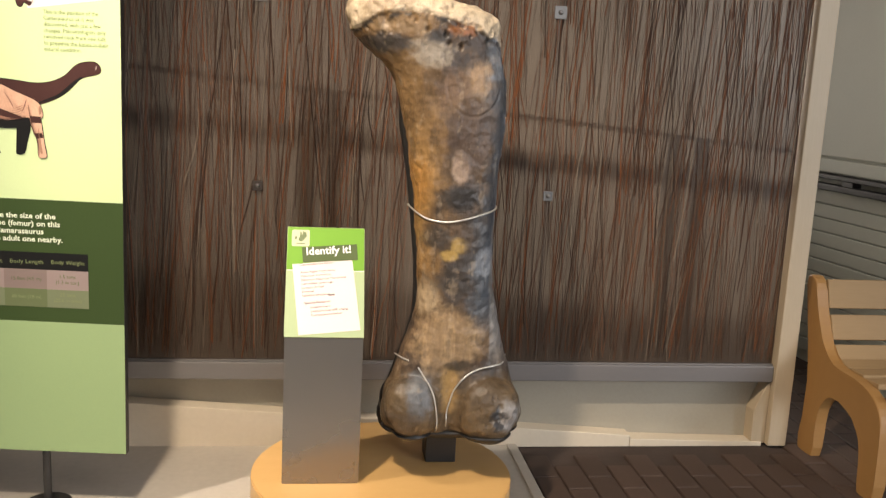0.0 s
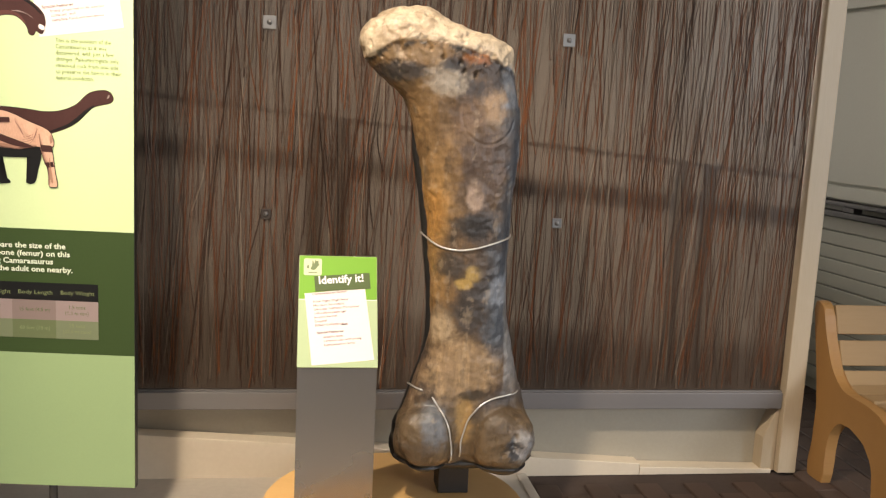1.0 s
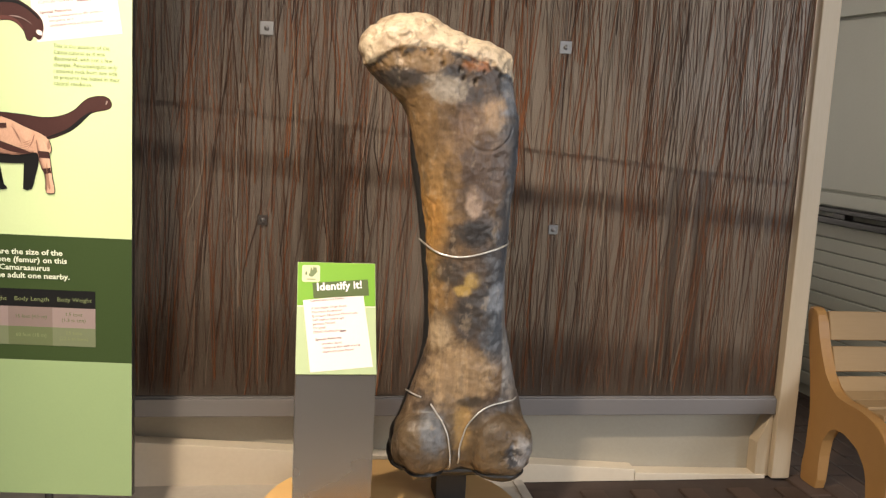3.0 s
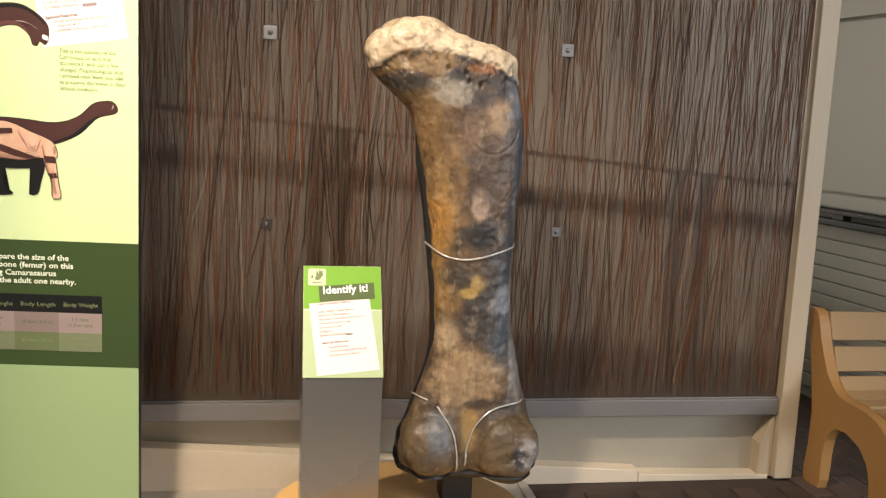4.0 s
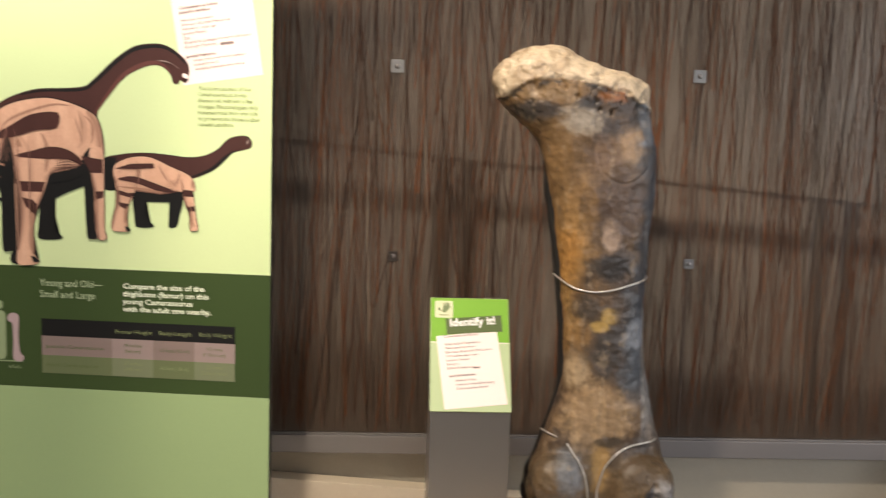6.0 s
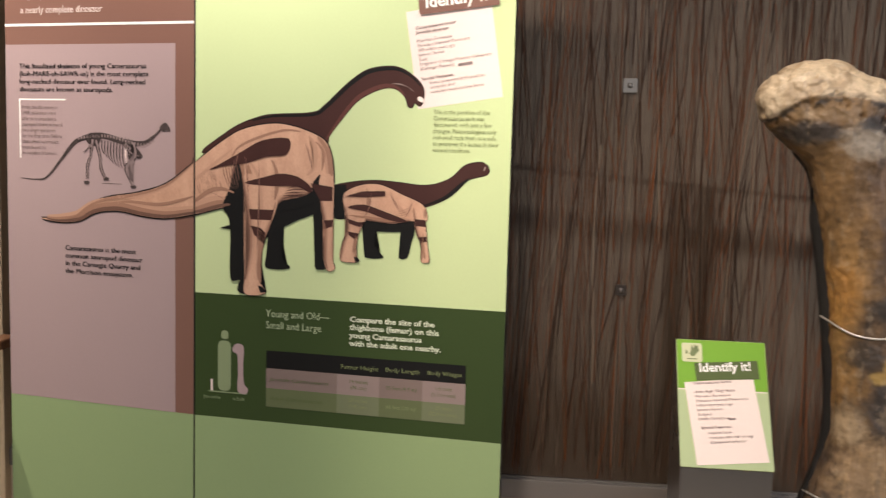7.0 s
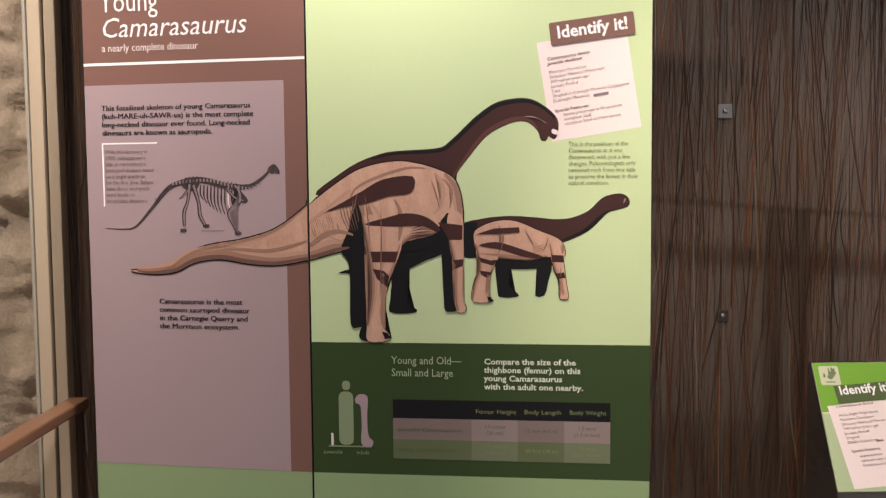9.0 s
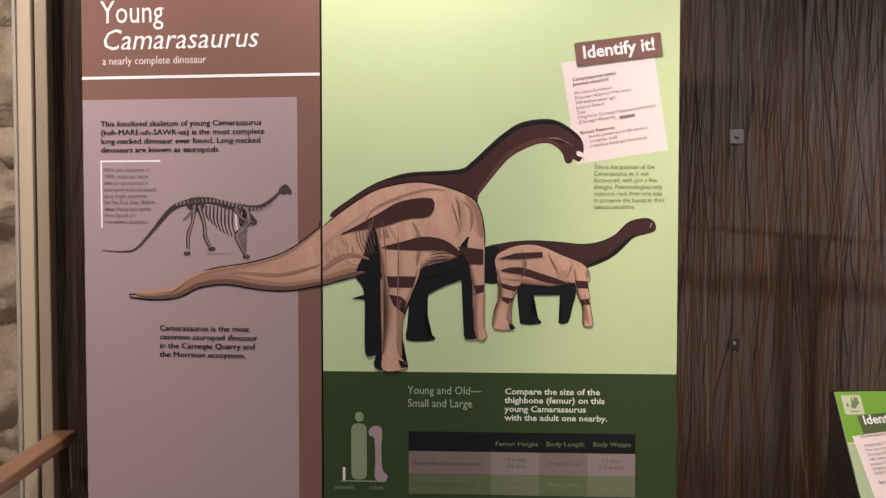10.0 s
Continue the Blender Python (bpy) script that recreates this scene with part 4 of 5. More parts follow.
drawn("young_belly_shade", [(0.510, 1.240), (0.690, 1.240), (0.678, 1.205), (0.655, 1.196), (0.60, 1.192), (0.545, 1.194), (0.515, 1.205)], 5, I_BLACK, pr, 0, closed_steps=2)
drawn("young_far_hind_leg", [(0.519, 1.215), (0.560, 1.215), (0.557, 1.17), (0.558, 1.147), (0.583, 1.124), (0.578, 1.116), (0.529, 1.116), (0.528, 1.151)], 4, I_BLACK, pr, 0, closed_steps=2)
drawn("young_far_front_leg", [(0.634, 1.215), (0.676, 1.215), (0.664, 1.155), (0.654, 1.120), (0.629, 1.119), (0.636, 1.147)], 4, I_BLACK, pr, 0, closed_steps=2)
drawn("claw", [(0.203, 1.017), (0.218, 1.014), (0.231, 0.999), (0.212, 0.996)], 9, I_BLACK, pr, 0, closed_steps=1)
drawn("young_claw", [(0.497, 1.117), (0.508, 1.115), (0.517, 1.104), (0.502, 1.102)], 9, I_BLACK, pr, 0, closed_steps=1)
drawn("hide", [(-0.10, 1.295), (0.0, 1.372), (0.1, 1.444), (0.163, 1.475), (0.248, 1.49), (0.308, 1.483), (0.356, 1.469), (0.398, 1.449), (0.419, 1.421), (0.43, 1.372), (0.428, 1.316), (0.385, 1.322), (0.366, 1.294), (0.341, 1.282), (0.286, 1.272), (0.255, 1.247), (0.166, 1.238), (0.138, 1.27), (0.115, 1.247), (0.082, 1.24), (0.0, 1.219), (-0.05, 1.222)], 6, I_TAN, pr, 0.0036)
drawn("hind_leg", [(0.158, 1.341), (0.243, 1.318), (0.262, 1.263), (0.242, 1.2), (0.223, 1.153), (0.206, 1.081), (0.206, 1.034), (0.228, 0.999), (0.193, 0.987), (0.161, 0.993), (0.161, 1.033), (0.17, 1.105), (0.171, 1.168), (0.163, 1.247)], 8, I_TAN, pr, 0.0026, under=5)
drawn("front_leg", [(0.391, 1.341), (0.43, 1.341), (0.433, 1.248), (0.429, 1.122), (0.44, 1.081), (0.417, 1.074), (0.404, 1.123), (0.405, 1.201), (0.394, 1.263)], 8, I_TAN, pr, 0.0018, under=5)
drawn("young_hide", [(0.462, 1.288), (0.475, 1.305), (0.515, 1.322), (0.56, 1.326), (0.598, 1.316), (0.635, 1.299), (0.687, 1.278), (0.706, 1.258), (0.707, 1.226), (0.662, 1.226), (0.609, 1.216), (0.56, 1.222), (0.524, 1.223), (0.478, 1.229), (0.465, 1.26)], 6, I_TAN, pr, 0.0018)
drawn("young_hind_leg", [(0.47, 1.248), (0.527, 1.233), (0.518, 1.202), (0.498, 1.161), (0.49, 1.13), (0.512, 1.105), (0.481, 1.1), (0.456, 1.108), (0.461, 1.153), (0.476, 1.197)], 8, I_TAN, pr, 0.0018, under=5)
drawn("young_front_leg", [(0.668, 1.264), (0.693, 1.261), (0.705, 1.218), (0.713, 1.155), (0.719, 1.116), (0.707, 1.11), (0.695, 1.116), (0.693, 1.161), (0.679, 1.195)], 8, I_TAN, pr, 0.0018, under=5)
drawn("stripe", [(0.048, 1.351), (0.093, 1.376), (0.149, 1.407), (0.213, 1.441), (0.295, 1.448), (0.29, 1.403), (0.228, 1.394), (0.165, 1.374), (0.101, 1.365)], 9, I_DARKHIDE, pr, closed_steps=3)
drawn("stripe", [(0.158, 1.316), (0.22, 1.335), (0.272, 1.347), (0.325, 1.339), (0.363, 1.313), (0.363, 1.294), (0.322, 1.311), (0.243, 1.31)], 9, I_DARKHIDE, pr, closed_steps=3)
drawn("stripe", [(0.173, 1.241), (0.252, 1.241), (0.243, 1.211), (0.179, 1.211)], 9, I_DARKHIDE, pr, closed_steps=1)
drawn("stripe", [(0.179, 1.193), (0.211, 1.187), (0.226, 1.173), (0.22, 1.14), (0.191, 1.165)], 9, I_DARKHIDE, pr, closed_steps=1)
drawn("stripe", [(0.363, 1.322), (0.431, 1.313), (0.43, 1.273), (0.394, 1.273)], 9, I_DARKHIDE, pr, closed_steps=1)
drawn("stripe", [(0.405, 1.217), (0.433, 1.22), (0.431, 1.201), (0.401, 1.189)], 9, I_DARKHIDE, pr, closed_steps=1)
drawn("stripe", [(0.467, 1.288), (0.517, 1.304), (0.586, 1.307), (0.587, 1.293), (0.524, 1.288)], 9, I_DARKHIDE, pr, closed_steps=1)
drawn("stripe", [(0.475, 1.257), (0.524, 1.267), (0.593, 1.247), (0.655, 1.224), (0.601, 1.225), (0.532, 1.247)], 9, I_DARKHIDE, pr, closed_steps=3)
drawn("stripe", [(0.476, 1.225), (0.509, 1.216), (0.53, 1.219), (0.515, 1.202), (0.481, 1.211)], 9, I_DARKHIDE, pr, closed_steps=1)
drawn("stripe", [(0.478, 1.189), (0.512, 1.183), (0.499, 1.167), (0.481, 1.177)], 9, I_DARKHIDE, pr, closed_steps=1)
drawn("stripe", [(0.672, 1.232), (0.705, 1.23), (0.707, 1.211), (0.676, 1.212)], 9, I_DARKHIDE, pr, closed_steps=1)
drawn("stripe", [(0.682, 1.18), (0.708, 1.184), (0.711, 1.169), (0.692, 1.166)], 9, I_DARKHIDE, pr, closed_steps=1)
drawn("jaw", [(0.676, 1.572), (0.690, 1.567), (0.689, 1.556), (0.675, 1.561)], 9, I_PINK, pr, closed_steps=2)
drawn("cheek_line", [(0.598, 1.606), (0.622, 1.607), (0.648, 1.596), (0.662, 1.585), (0.640, 1.599), (0.618, 1.604)], 9, I_CELLPINK, pr)
drawn("young_jaw", [(0.868, 1.383), (0.872, 1.382), (0.869, 1.374), (0.865, 1.371)], 9, I_CELLPINK, pr, closed_steps=2)
for k in range(4):
    drawn("fold", [(0.290 - 0.004 * k, 1.302 - 0.006 * k), (0.318, 1.314 - 0.009 * k), (0.352 - 0.002 * k, 1.306 - 0.005 * k), (0.318, 1.311 - 0.009 * k)], 10, I_DARKHIDE, pr, closed_steps=3)
for x0, z0, x1, z1 in ((0.160, 1.40, 0.172, 1.26), (0.205, 1.38, 0.199, 1.10), (0.345, 1.44, 0.368, 1.36), (0.140, 1.41, 0.118, 1.33), (0.128, 1.39, 0.112, 1.31),
                       (0.545, 1.30, 0.535, 1.24), (0.600, 1.30, 0.628, 1.25), (0.665, 1.28, 0.650, 1.24), (0.04, 1.29, 0.10, 1.265), (0.02, 1.34, 0.09, 1.33)):
    drawn("fold", [(x0, z0), ((x0 + x1) / 2 + 0.004, (z0 + z1) / 2), (x1, z1), ((x0 + x1) / 2 + 0.0005, (z0 + z1) / 2)], 10, I_BROWN, pr, closed_steps=3)

I_SHADE = ink("hide_shade_print", (0.27, 0.145, 0.095), second=(0.36, 0.20, 0.135), amount=0.8, stretch=(3, 1, 2))
for ring in ([(0.003, 1.240), (0.06, 1.258), (0.115, 1.285), (0.135, 1.33), (0.150, 1.395), (0.160, 1.33), (0.150, 1.27), (0.115, 1.250), (0.06, 1.240), (0.003, 1.222)],
             [(0.255, 1.250), (0.300, 1.285), (0.355, 1.300), (0.366, 1.297), (0.340, 1.284), (0.290, 1.272)],
             [(0.395, 1.445), (0.420, 1.410), (0.427, 1.360), (0.418, 1.345), (0.410, 1.395), (0.385, 1.43)],
             [(0.170, 1.372), (0.185, 1.33), (0.182, 1.28), (0.176, 1.25), (0.172, 1.30), (0.165, 1.34)]):
    drawn("hide_shade", ring, 7, I_SHADE, pr, closed_steps=3)
drawn("thigh_shadow", [(0.118, 1.250), (0.138, 1.29), (0.146, 1.355), (0.155, 1.31), (0.160, 1.25), (0.166, 1.235), (0.140, 1.232)], 8, I_BLACK, pr, closed_steps=3)
for ring in ([(0.205, 1.18), (0.222, 1.155), (0.212, 1.09), (0.214, 1.03), (0.206, 1.03), (0.203, 1.09)], [(0.402, 1.21), (0.408, 1.15), (0.410, 1.09), (0.414, 1.15), (0.412, 1.20)],
             [(0.475, 1.235), (0.54, 1.234), (0.61, 1.224), (0.60, 1.219), (0.54, 1.226)], [(0.500, 1.18), (0.505, 1.15), (0.497, 1.125), (0.494, 1.15)],
             [(0.698, 1.20), (0.703, 1.16), (0.708, 1.125), (0.702, 1.125), (0.697, 1.16)]):
    drawn("hide_shade", ring, 9, I_SHADE, pr, closed_steps=3)

I_HIDE = [ink("hide_tone_print", c) for c in ((0.46, 0.27, 0.185), (0.31, 0.172, 0.118), (0.15, 0.080, 0.058))]
I_NECK = ink("red_brown_hide_print", (0.105, 0.040, 0.033))


def fringe(line, width, side, layer, mat, parent, high=9.0):
    """A tapering band printed along one side of a smooth line."""
    pts = smooth_line([Vector(q) for q in line], 5, False)
    n, far = len(pts), []
    for i, q in enumerate(pts):
        way = (pts[min(i + 1, n - 1)] - pts[max(i - 1, 0)]).normalized()
        w = width * (0.12 + 0.88 * math.sin(math.pi * (0.08 + 0.84 * i / (n - 1))))
        far.append(q + Vector((-way.y, way.x)) * side * w)
    return flat("hide_shade", [(min(max(q.x, 0.0012), high), q.y) for q in pts + far[::-1]], layer, mat, parent)


def rounded(line, width, side, layer, parent, tones=3, high=9.0):
    """Three printed tones that darken towards the edge of a limb or flank."""
    for k in range(tones):
        fringe(line, width * (1, 0.62, 0.30)[k], side, layer + 0.2 * k, I_HIDE[k], parent, high)


def crease(line, width, layer, tone, parent, high=9.0):
    fringe(line, width, 1, layer, I_HIDE[tone], parent, high)


rounded([(-0.03, 1.217), (0.03, 1.226), (0.082, 1.241), (0.115, 1.250)], 0.040, 1, 7.2, pr)
rounded([(0.255, 1.250), (0.286, 1.274), (0.341, 1.284), (0.370, 1.300)], 0.018, 1, 7.2, pr)
rounded([(0.385, 1.458), (0.419, 1.421), (0.430, 1.372), (0.428, 1.316)], 0.026, -1, 7.2, pr, 2)
rounded([(0.462, 1.262), (0.478, 1.230), (0.524, 1.223), (0.609, 1.217), (0.662, 1.226)], 0.020, 1, 7.2, pr)
rounded([(0.706, 1.262), (0.707, 1.240), (0.690, 1.226)], 0.014, -1, 7.2, pr, 2)
rounded([(0.150, 1.335), (0.163, 1.247), (0.171, 1.168), (0.170, 1.105), (0.161, 1.033)], 0.022, 1, 8.2, pr)
rounded([(0.259, 1.262), (0.242, 1.200), (0.223, 1.153), (0.206, 1.081), (0.206, 1.034)], 0.012, -1, 8.2, pr, 2)
rounded([(0.392, 1.300), (0.394, 1.263), (0.405, 1.201), (0.404, 1.123), (0.417, 1.076)], 0.014, 1, 8.2, pr)
rounded([(0.470, 1.248), (0.476, 1.197), (0.461, 1.153), (0.456, 1.108)], 0.012, 1, 8.2, pr)
rounded([(0.668, 1.262), (0.679, 1.195), (0.693, 1.161), (0.695, 1.116)], 0.012, 1, 8.2, pr)
crease([(-0.02, 1.262), (0.003, 1.254), (0.048, 1.283), (0.085, 1.292), (0.125, 1.285)], 0.013, 7.8, 1, pr)
crease([(-0.02, 1.300), (0.003, 1.316), (0.060, 1.362), (0.121, 1.412)], 0.010, 7.2, 0, pr)
crease([(0.118, 1.385), (0.140, 1.416), (0.197, 1.443), (0.278, 1.468), (0.330, 1.468)], 0.008, 7.2, 1, pr)
crease([(0.165, 1.385), (0.197, 1.335), (0.209, 1.247), (0.205, 1.19)], 0.010, 8.6, 0, pr)
crease([(0.241, 1.385), (0.258, 1.335), (0.252, 1.270)], 0.010, 8.6, 1, pr)
crease([(0.355, 1.455), (0.372, 1.42), (0.368, 1.375), (0.350, 1.345)], 0.012, 7.2, 0, pr)
crease([(0.375, 1.44), (0.398, 1.41), (0.395, 1.36)], 0.007, 7.4, 1, pr)
crease([(0.530, 1.312), (0.537, 1.27), (0.528, 1.235)], 0.006, 8.6, 1, pr)
crease([(0.600, 1.305), (0.612, 1.27), (0.655, 1.238)], 0.010, 7.2, 0, pr)
for k in range(6):
    crease([(0.088 + 0.008 * k, 1.372 + 0.004 * k), (0.094 + 0.009 * k, 1.335), (0.112 + 0.007 * k, 1.298)], 0.0026, 7.8, 2, pr)
skin = random.Random(9)
for k in range(26):
    x = skin.uniform(0.006, 0.088)
    z = 1.268 + 0.45 * x + skin.uniform(0.0, 0.05)
    crease([(x, z + 0.012), (x + 0.003, z), (x + 0.008, z - 0.014)], 0.0016, 7.7, 1, pr)
for k in range(5):
    crease([(0.655 - 0.002 * k, 1.262 - 0.007 * k), (0.640, 1.256 - 0.007 * k), (0.625 - 0.004 * k, 1.250 - 0.006 * k)], 0.0020, 7.8, 1, pr)
fringe([(0.18, 1.499), (0.245, 1.514), (0.364, 1.521), (0.401, 1.542), (0.440, 1.578), (0.477, 1.611), (0.523, 1.641), (0.575, 1.652), (0.619, 1.649), (0.656, 1.629), (0.683, 1.602)], 0.011, -1, 3.4, I_BLACK, pr)
fringe([(0.405, 1.440), (0.447, 1.498), (0.492, 1.551), (0.529, 1.576), (0.575, 1.594), (0.611, 1.592), (0.634, 1.572)], 0.013, 1, 3.4, I_NECK, pr)
fringe([(0.700, 1.268), (0.755, 1.288), (0.783, 1.307), (0.806, 1.330), (0.828, 1.349)], 0.010, 1, 3.4, I_BLACK, pr)

# tilted card and its tab
card = rect("card", -0.120, 0.120, -0.134, 0.134, 1.6, I_PINK, pr, "tilted pale card", m=pose(0.773, 0, 1.688, 0, -8.8, 0))
lettering("lettering", "Camarasaurus lentus\nJuvenile skeleton", -0.100, 0.082, 0.118, I_GREY, card, 0.0125, 1.02, bold=0.012, slant=0.15)
lettering("lettering", "Morrison Formation\nDinosaur National Monument\n149 million years ago\nJurassic Period\nCast\nOriginal in Carnegie Museum Collections\n(Carnegie Museum)",
          -0.100, 0.046, 0.205, I_RED, card, 0.0125, 1.02)
lettering("lettering", "Special Features:", -0.100, -0.058, 0.092, I_GREY, card, 0.0125, bold=0.012)
lettering("lettering", "bones preserved in life position\ncomplete skull\ncomplete hand and feet bones", -0.078, -0.071, 0.155, I_RED, card, 0.0125, 1.0)
rect("number_bar", 0.008, 0.048, -0.0345, -0.0265, 4, I_RED, card)
tab = round_rect("tab", -0.112, 0.112, -0.030, 0.030, 0.005, 8, I_BROWN, pr, "brown tab", m=pose(0.781, 0, 1.836, 0, -6.6, 0))
lettering("lettering", "Identify it!", -0.094, -0.013, 0.185, I_WHITE, tab, 0.046, bold=0.024, layer=9)

lettering("lettering", "This is the position of the\nCamarasaurus as it was\ndiscovered, with just a few\nchanges. Paleontologists only\nremoved rock from one side\nto preserve the bones in their\nnatural condition.",
          0.719, 1.525, 0.186, I_OLIVE, pr, 0.0172, 1.015)
lettering("lettering", "Young and Old\u2014\nSmall and Large", 0.228, 0.926, 0.197, I_DIMTEXT, pr, 0.031, 1.12)
lettering("lettering", "Compare the size of the\nthighbone (femur) on this\nyoung Camarasaurus\nwith the adult one nearby.", 0.488, 0.928, 0.272, I_PALETEXT, pr, 0.0225, 1.04, bold=0.022)

# table of sizes
COLS = (0.231, 0.452, 0.580, 0.708, 0.833)
rect("table_head", COLS[0], COLS[4], 0.772, 0.825, 3, I_BLACK, pr)
for z0, z1, a, c in ((0.712, 0.772, I_ROWPINK, I_CELLPINK), (0.656, 0.712, I_ROWGREEN, I_CELLGREEN)):
    for k in range(4):
        rect("table_cell", COLS[k], COLS[k + 1], z0, z1, 3, c if k in (1, 3) else a, pr)
lettering("lettering", "Femur Height", 0.463, 0.789, 0.112, I_OLIVE, pr, 0.0175)
lettering("lettering", "Body Length", 0.598, 0.790, 0.099, I_OLIVE, pr, 0.0175)
lettering("lettering", "Body Weight", 0.722, 0.791, 0.099, I_OLIVE, pr, 0.0175)
for z, row in ((0.748, ("14 inches\n(36 cm)", "15 feet (4.5 m)", "1.5 tons\n(1.3 m ton)")), (0.692, ("57 inches\n(145 cm)", "60 feet (18 m)", "25 tons\n(22.6 m tons)"))):
    for x, words in zip((0.517, 0.646, 0.770), row):
        two = "\n" in words
        lettering("lettering", words, x, z if two else z - 0.010, 0, I_OLIVE if z < 0.7 else I_TAB, pr, 0.0155, 1.15, align="CENTER")
lettering("lettering", "Juvenile Camarasaurus", 0.243, 0.735, 0.185, I_TAB, pr, 0.0155, slant=0.2)
lettering("lettering", "Adult Camarasaurus", 0.243, 0.678, 0.165, I_TAB, pr, 0.0155, slant=0.2)

# plain height marks beside the table
round_rect("tall_mark", 0.076, 0.118, 0.692, 0.845, 0.016, 3, I_PALEGREEN, pr)
round_rect("tall_mark_top", 0.0865, 0.1095, 0.849, 0.876, 0.010, 3, I_PALEGREEN, pr)
drawn("large_bone_mark", [(0.124, 0.826), (0.136, 0.838), (0.154, 0.836), (0.160, 0.820), (0.157, 0.770), (0.161, 0.720), (0.174, 0.704), (0.168, 0.689), (0.148, 0.689), (0.139, 0.705), (0.142, 0.760), (0.138, 0.805), (0.126, 0.812)],
      4, I_LILAC, pr)
round_rect("small_bone_mark", 0.053, 0.060, 0.690, 0.726, 0.003, 4, I_PINK, pr)
rect("ground_mark", 0.046, 0.170, 0.686, 0.690, 3, I_PALEGREEN, pr)
lettering("lettering", "juvenile", 0.030, 0.666, 0.055, I_PALEGREEN, pr, 0.0165)
lettering("lettering", "adult", 0.125, 0.666, 0.037, I_PALEGREEN, pr, 0.0165)

# left-hand board of the pair: title, text and skeleton
rect("brown_field", 0.001, LL - 0.001, Z_LOW, Z_HEAD, 1, I_BROWN, pl)
rect("sage_field", 0.001, LL - 0.001, Z_END, Z_LOW, 1, I_SAGE, pl)
rect("lilac_field", 0.001, 0.605, Z_LOW, 1.719, 2, I_LILAC, pl)
rect("white_line", 0.001, LL - 0.001, 1.7745, 1.7825, 3, I_WHITE, pl)
lettering("lettering", "Young", 0.056, 1.926, 0.180, I_WHITE, pl, 0.088)
lettering("lettering", "Camarasaurus", 0.056, 1.854, 0.436, I_WHITE, pl, 0.080, slant=0.22)
lettering("lettering", "a nearly complete dinosaur", 0.060, 1.814, 0.294, I_PINK, pl, 0.030)
lettering("lettering", "This fossilized skeleton of young Camarasaurus\n(kuh-MARE-uh-SAWR-us) is the most complete\nlong-necked dinosaur ever found. Long-necked\ndinosaurs are known as sauropods.",
          0.052, 1.646, 0.462, I_BLACK, pl, 0.0215, 1.10, heavy=0.0011)
lettering("lettering", "Camarasaurus is the most\ncommon sauropod dinosaur\nin the Carnegie Quarry and\nthe Morrison ecosystem.", 0.214, 1.088, 0.277, I_BLACK, pl, 0.0215, 1.12, heavy=0.0013)
rect("bracket_top", 0.050, 0.222, 1.549, 1.5535, 3, I_WHITE, pl)
rect("bracket_side", 0.050, 0.0545, 1.370, 1.549, 3, I_WHITE, pl)
lettering("lettering", "With this discovery in\n1909, scientists were\nable to reconstruct a\nsauropod skeleton based\non a single specimen\nfor the first time. Before,\nideas about sauropods\nwere based on\nincomplete skeletons.",
          0.060, 1.522, 0.150, I_GREY, pl, 0.0165, 1.07)
drawn("tail", [(0.129, 1.184), (0.241, 1.19), (0.303, 1.232), (0.372, 1.258), (0.475, 1.275), (0.576, 1.306), (0.667, 1.370), (0.671, 1.373), (0.671, 1.220), (0.667, 1.218), (0.574, 1.202), (0.49, 1.206), (0.406, 1.218), (0.328, 1.208), (0.27, 1.181), (0.196, 1.174)],
      6, I_TAN, pl, 0.0038, high=LL - 0.001)
rounded([(0.150, 1.181), (0.196, 1.175), (0.270, 1.182), (0.328, 1.209), (0.406, 1.219), (0.490, 1.207), (0.574, 1.203), (0.667, 1.219), (0.73, 1.226)], 0.040, 1, 7.2, pl, high=LL - 0.001)
rounded([(0.200, 1.186), (0.241, 1.189), (0.303, 1.231), (0.372, 1.257), (0.475, 1.274), (0.576, 1.305), (0.667, 1.370)], 0.014, -1, 7.2, pl, 2, high=LL - 0.001)
crease([(0.390, 1.240), (0.450, 1.243), (0.552, 1.238), (0.631, 1.256), (0.667, 1.270)], 0.010, 7.8, 1, pl, high=LL - 0.001)
for k in range(34):
    x = skin.uniform(0.40, 0.655)
    z = 1.246 + 0.30 * max(0.0, x - 0.5) + skin.uniform(0.0, 0.02)
    crease([(x, z + 0.010), (x + 0.002, z), (x + 0.006, z - 0.010)], 0.0014, 7.9, 0, pl, high=LL - 0.001)


def stroke(name, line, widths, layer, mat, parent):
    """A tapered printed stroke along a smooth line."""
    pts = smooth_line([Vector(p) for p in line], 5, False)
    n, left, right = len(pts), [], []
    for i, p in enumerate(pts):
        way = (pts[min(i + 1, n - 1)] - pts[max(i - 1, 0)]).normalized()
        s = i / (n - 1) * (len(widths) - 1)
        k = min(int(s), len(widths) - 2)
        w = widths[k] + (widths[k + 1] - widths[k]) * (s - k)
        side = Vector((-way.y, way.x)) * w / 2
        left.append(tuple(p + side)), right.append(tuple(p - side))
    return flat(name, left + right[::-1], layer, mat, parent)


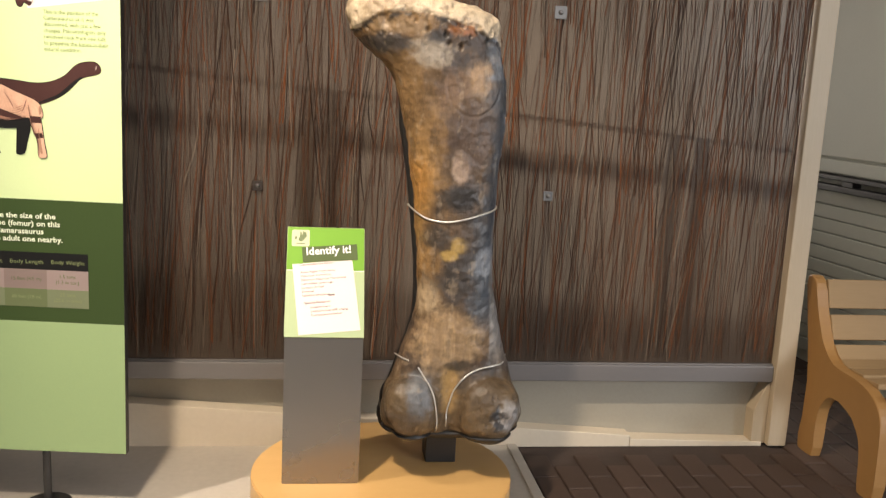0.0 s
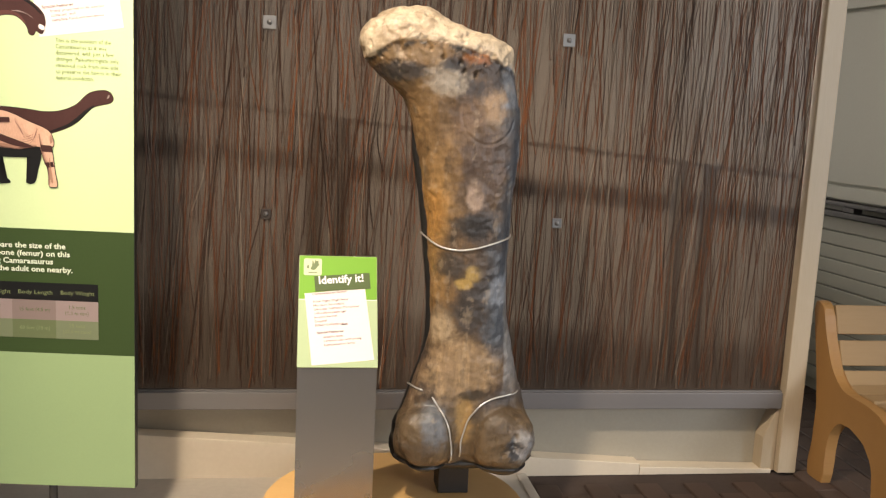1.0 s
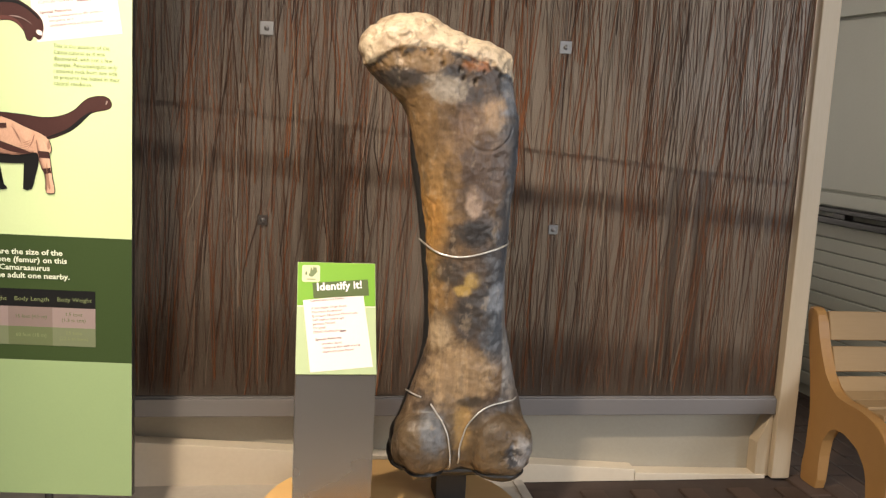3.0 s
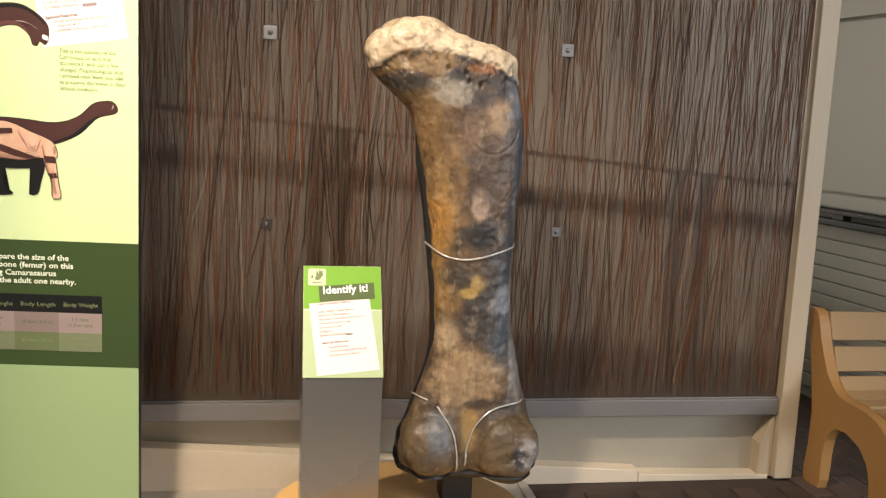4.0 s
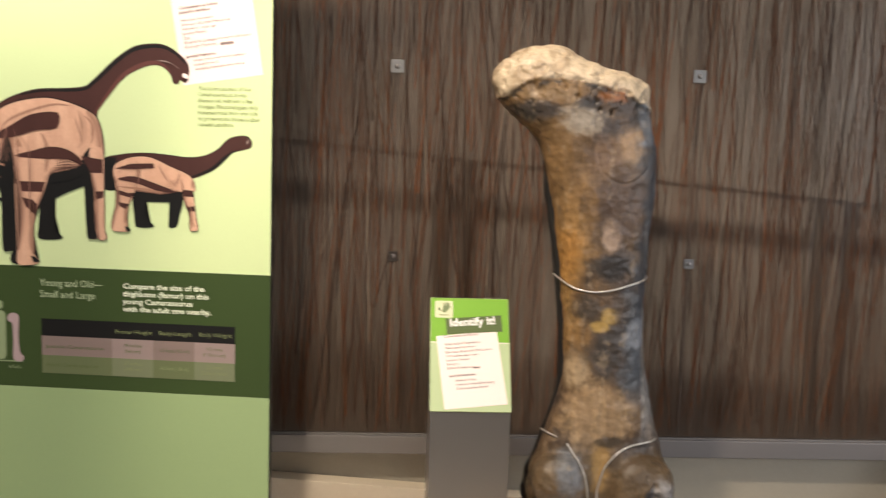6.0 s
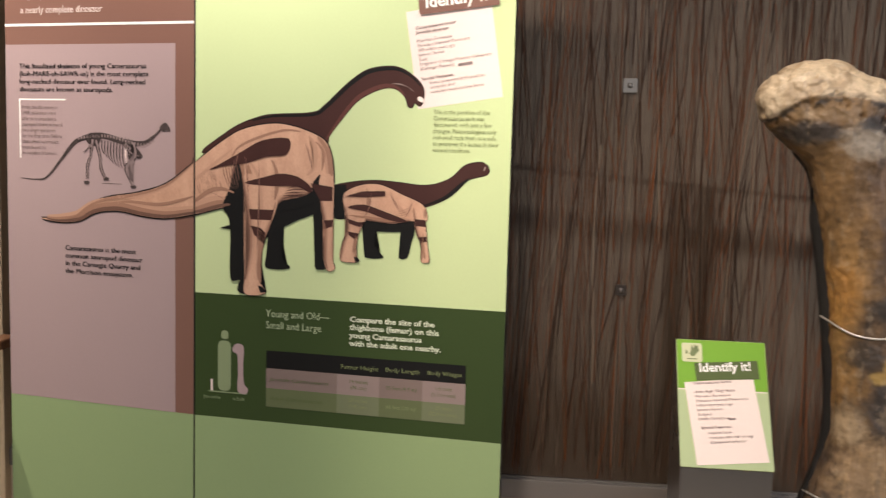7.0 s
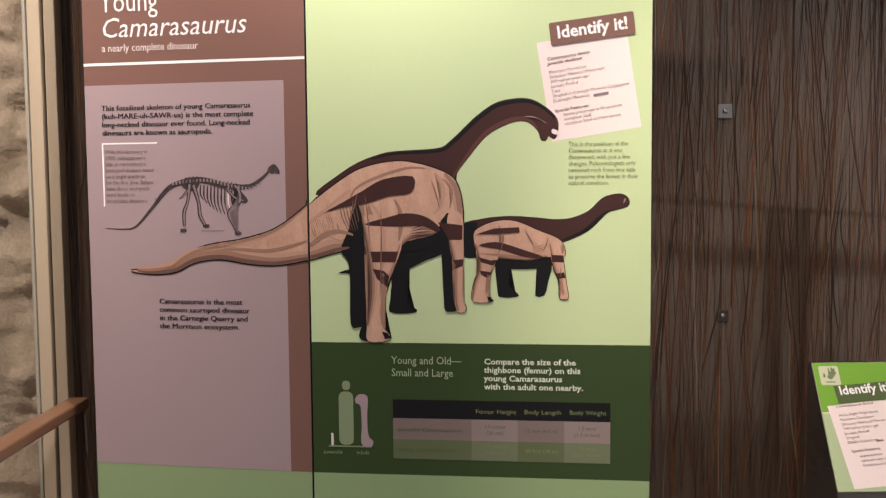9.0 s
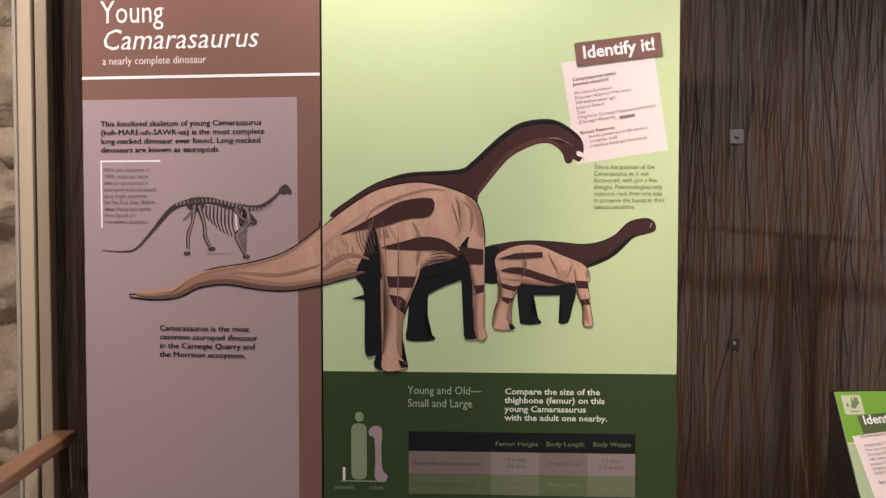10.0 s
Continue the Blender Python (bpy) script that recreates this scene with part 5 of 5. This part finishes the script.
I_BONEGREY = ink("bone_drawing_print", (0.025, 0.020, 0.020), second=(0.11, 0.08, 0.075), amount=0.8)
I_BONEPALE = ink("bone_highlight_print", (0.27, 0.20, 0.195))
stroke("drawn_tail", [(0.053, 1.307), (0.110, 1.304), (0.150, 1.312), (0.202, 1.365), (0.256, 1.423), (0.312, 1.441)], (0.002, 0.004, 0.008, 0.013, 0.018), 4, I_BONEGREY, pl)
stroke("drawn_spine", [(0.305, 1.441), (0.360, 1.443), (0.428, 1.427), (0.495, 1.424), (0.535, 1.446), (0.560, 1.470)], (0.020, 0.018, 0.018, 0.014, 0.009, 0.006), 4, I_BONEGREY, pl)
drawn("drawn_pelvis", [(0.296, 1.425), (0.305, 1.447), (0.330, 1.450), (0.350, 1.440), (0.342, 1.420), (0.325, 1.412)], 5, I_BONEGREY, pl, closed_steps=3)
drawn("drawn_shoulder", [(0.446, 1.428), (0.472, 1.412), (0.494, 1.385), (0.478, 1.378), (0.460, 1.396)], 5, I_BONEGREY, pl, closed_steps=3)
drawn("drawn_skull", [(0.553, 1.470), (0.562, 1.482), (0.575, 1.486), (0.587, 1.472), (0.588, 1.460), (0.574, 1.463), (0.566, 1.460)], 5, I_BONEGREY, pl)
for k in range(22):
    s = k / 21
    x = 0.215 + 0.245 * s
    z = 1.389 + 0.062 * math.sin(min(1.0, s * 2.1) * 1.45) - 0.020 * max(0.0, s - 0.5) * 2
    stroke("drawn_spine_spike", [(x, z - 0.006), (x - 0.003, z + 0.006)], (0.0035, 0.0015), 4, I_BONEGREY, pl)
for k in range(26):
    x = 0.268 + 0.0105 * k
    z = 1.430 + 0.012 * math.sin((x - 0.25) * 14) - 0.010 * step(0.36, 0.46, x) + 0.030 * step(0.49, 0.56, x)
    round_rect("drawn_vertebra", x - 0.0026, x + 0.0026, z - 0.003, z + 0.006, 0.0015, 5, I_BONEPALE, pl)
for k in range(11):
    x = 0.352 + 0.0105 * k
    drop = 0.040 + 0.042 * math.sin(k / 10 * 2.4)
    stroke("drawn_rib", [(x, 1.430 - 0.001 * k), (x - 0.002, 1.430 - drop * 0.6), (x + 0.008, 1.428 - drop)], (0.0036, 0.0034, 0.0026), 4, I_PINK if k % 9 == 8 else I_BONEGREY, pl)
for line, w in (([(0.318, 1.432), (0.312, 1.385), (0.300, 1.352), (0.299, 1.312)], (0.016, 0.009, 0.012, 0.009)), ([(0.330, 1.430), (0.345, 1.378), (0.348, 1.345), (0.362, 1.316)], (0.016, 0.010, 0.012, 0.009)),
                ([(0.462, 1.425), (0.470, 1.385), (0.436, 1.352), (0.447, 1.318), (0.462, 1.294)], (0.016, 0.012, 0.012, 0.008, 0.008)), ([(0.430, 1.420), (0.452, 1.395), (0.480, 1.385)], (0.008, 0.010, 0.006)),
                ([(0.318, 1.420), (0.296, 1.398), (0.285, 1.392)], (0.009, 0.005, 0.002))):
    stroke("drawn_limb", line, w, 5, I_BONEGREY, pl)
    stroke("drawn_limb_light", [(x + 0.0008, z) for x, z in line], tuple(0.42 * v for v in w), 6, I_BONEPALE, pl)
for x, z in ((0.292, 1.300), (0.362, 1.313), (0.458, 1.292)):
    round_rect("drawn_foot", x - 0.006, x + 0.014, z - 0.005, z + 0.005, 0.004, 5, I_BONEGREY, pl)
rect("drawn_ground", 0.350, 0.420, 1.298, 1.300, 3, I_GREY, pl)

# ---- brick paving ----
bm = bmesh.new()
box_into(bm, -0.047, 0.047, -0.097, 0.097, -0.014, 0.0, 0.0)
bmesh.ops.bevel(bm, geom=[e for e in bm.edges if all(v.co.z > -0.001 for v in e.verts)], offset=0.004, segments=1, affect="EDGES")
bmesh.ops.recalc_face_normals(bm, faces=bm.faces)
brick_mesh = bpy.data.meshes.new("brick")
bm.to_mesh(brick_mesh)
bm.free()
brick_mesh.materials.append(M_BRICK)
base_v = [v.co.copy() for v in brick_mesh.vertices]
base_f = [tuple(p.vertices) for p in brick_mesh.polygons]
rnd = random.Random(5)
verts, faces, near = [], [], 0
for i in range(52):
    for k in range(-25, 33):
        x, y = 0.782 + 0.1 * i, 0.2 * k + (0.1 if i % 2 else 0.0)
        if x > 5.9 or y > 6.3 or y < -4.9 or (x < 1.81 and y > 3.29):
            continue
        m = pose(x, y, rnd.uniform(-0.0015, 0.001), rnd.gauss(0, 0.25), rnd.gauss(0, 0.35), rnd.gauss(0, 0.5))
        if x < 3.0 and 1.9 < y < 3.6 and near < 300:
            ob = new("brick", brick_mesh)
            ob.parent = brick_floor
            ob.matrix_basis = m
            near += 1
        else:
            n = len(verts)
            verts += [tuple(m @ v) for v in base_v]
            faces += [tuple(n + j for j in f) for f in base_f]
me = bpy.data.meshes.new("brick_field")
me.from_pydata(verts, [], faces)
me.materials.append(M_BRICK)
rest = new("brick_field", me)
rest.parent = brick_floor
tagged(rest, kind="stuff")
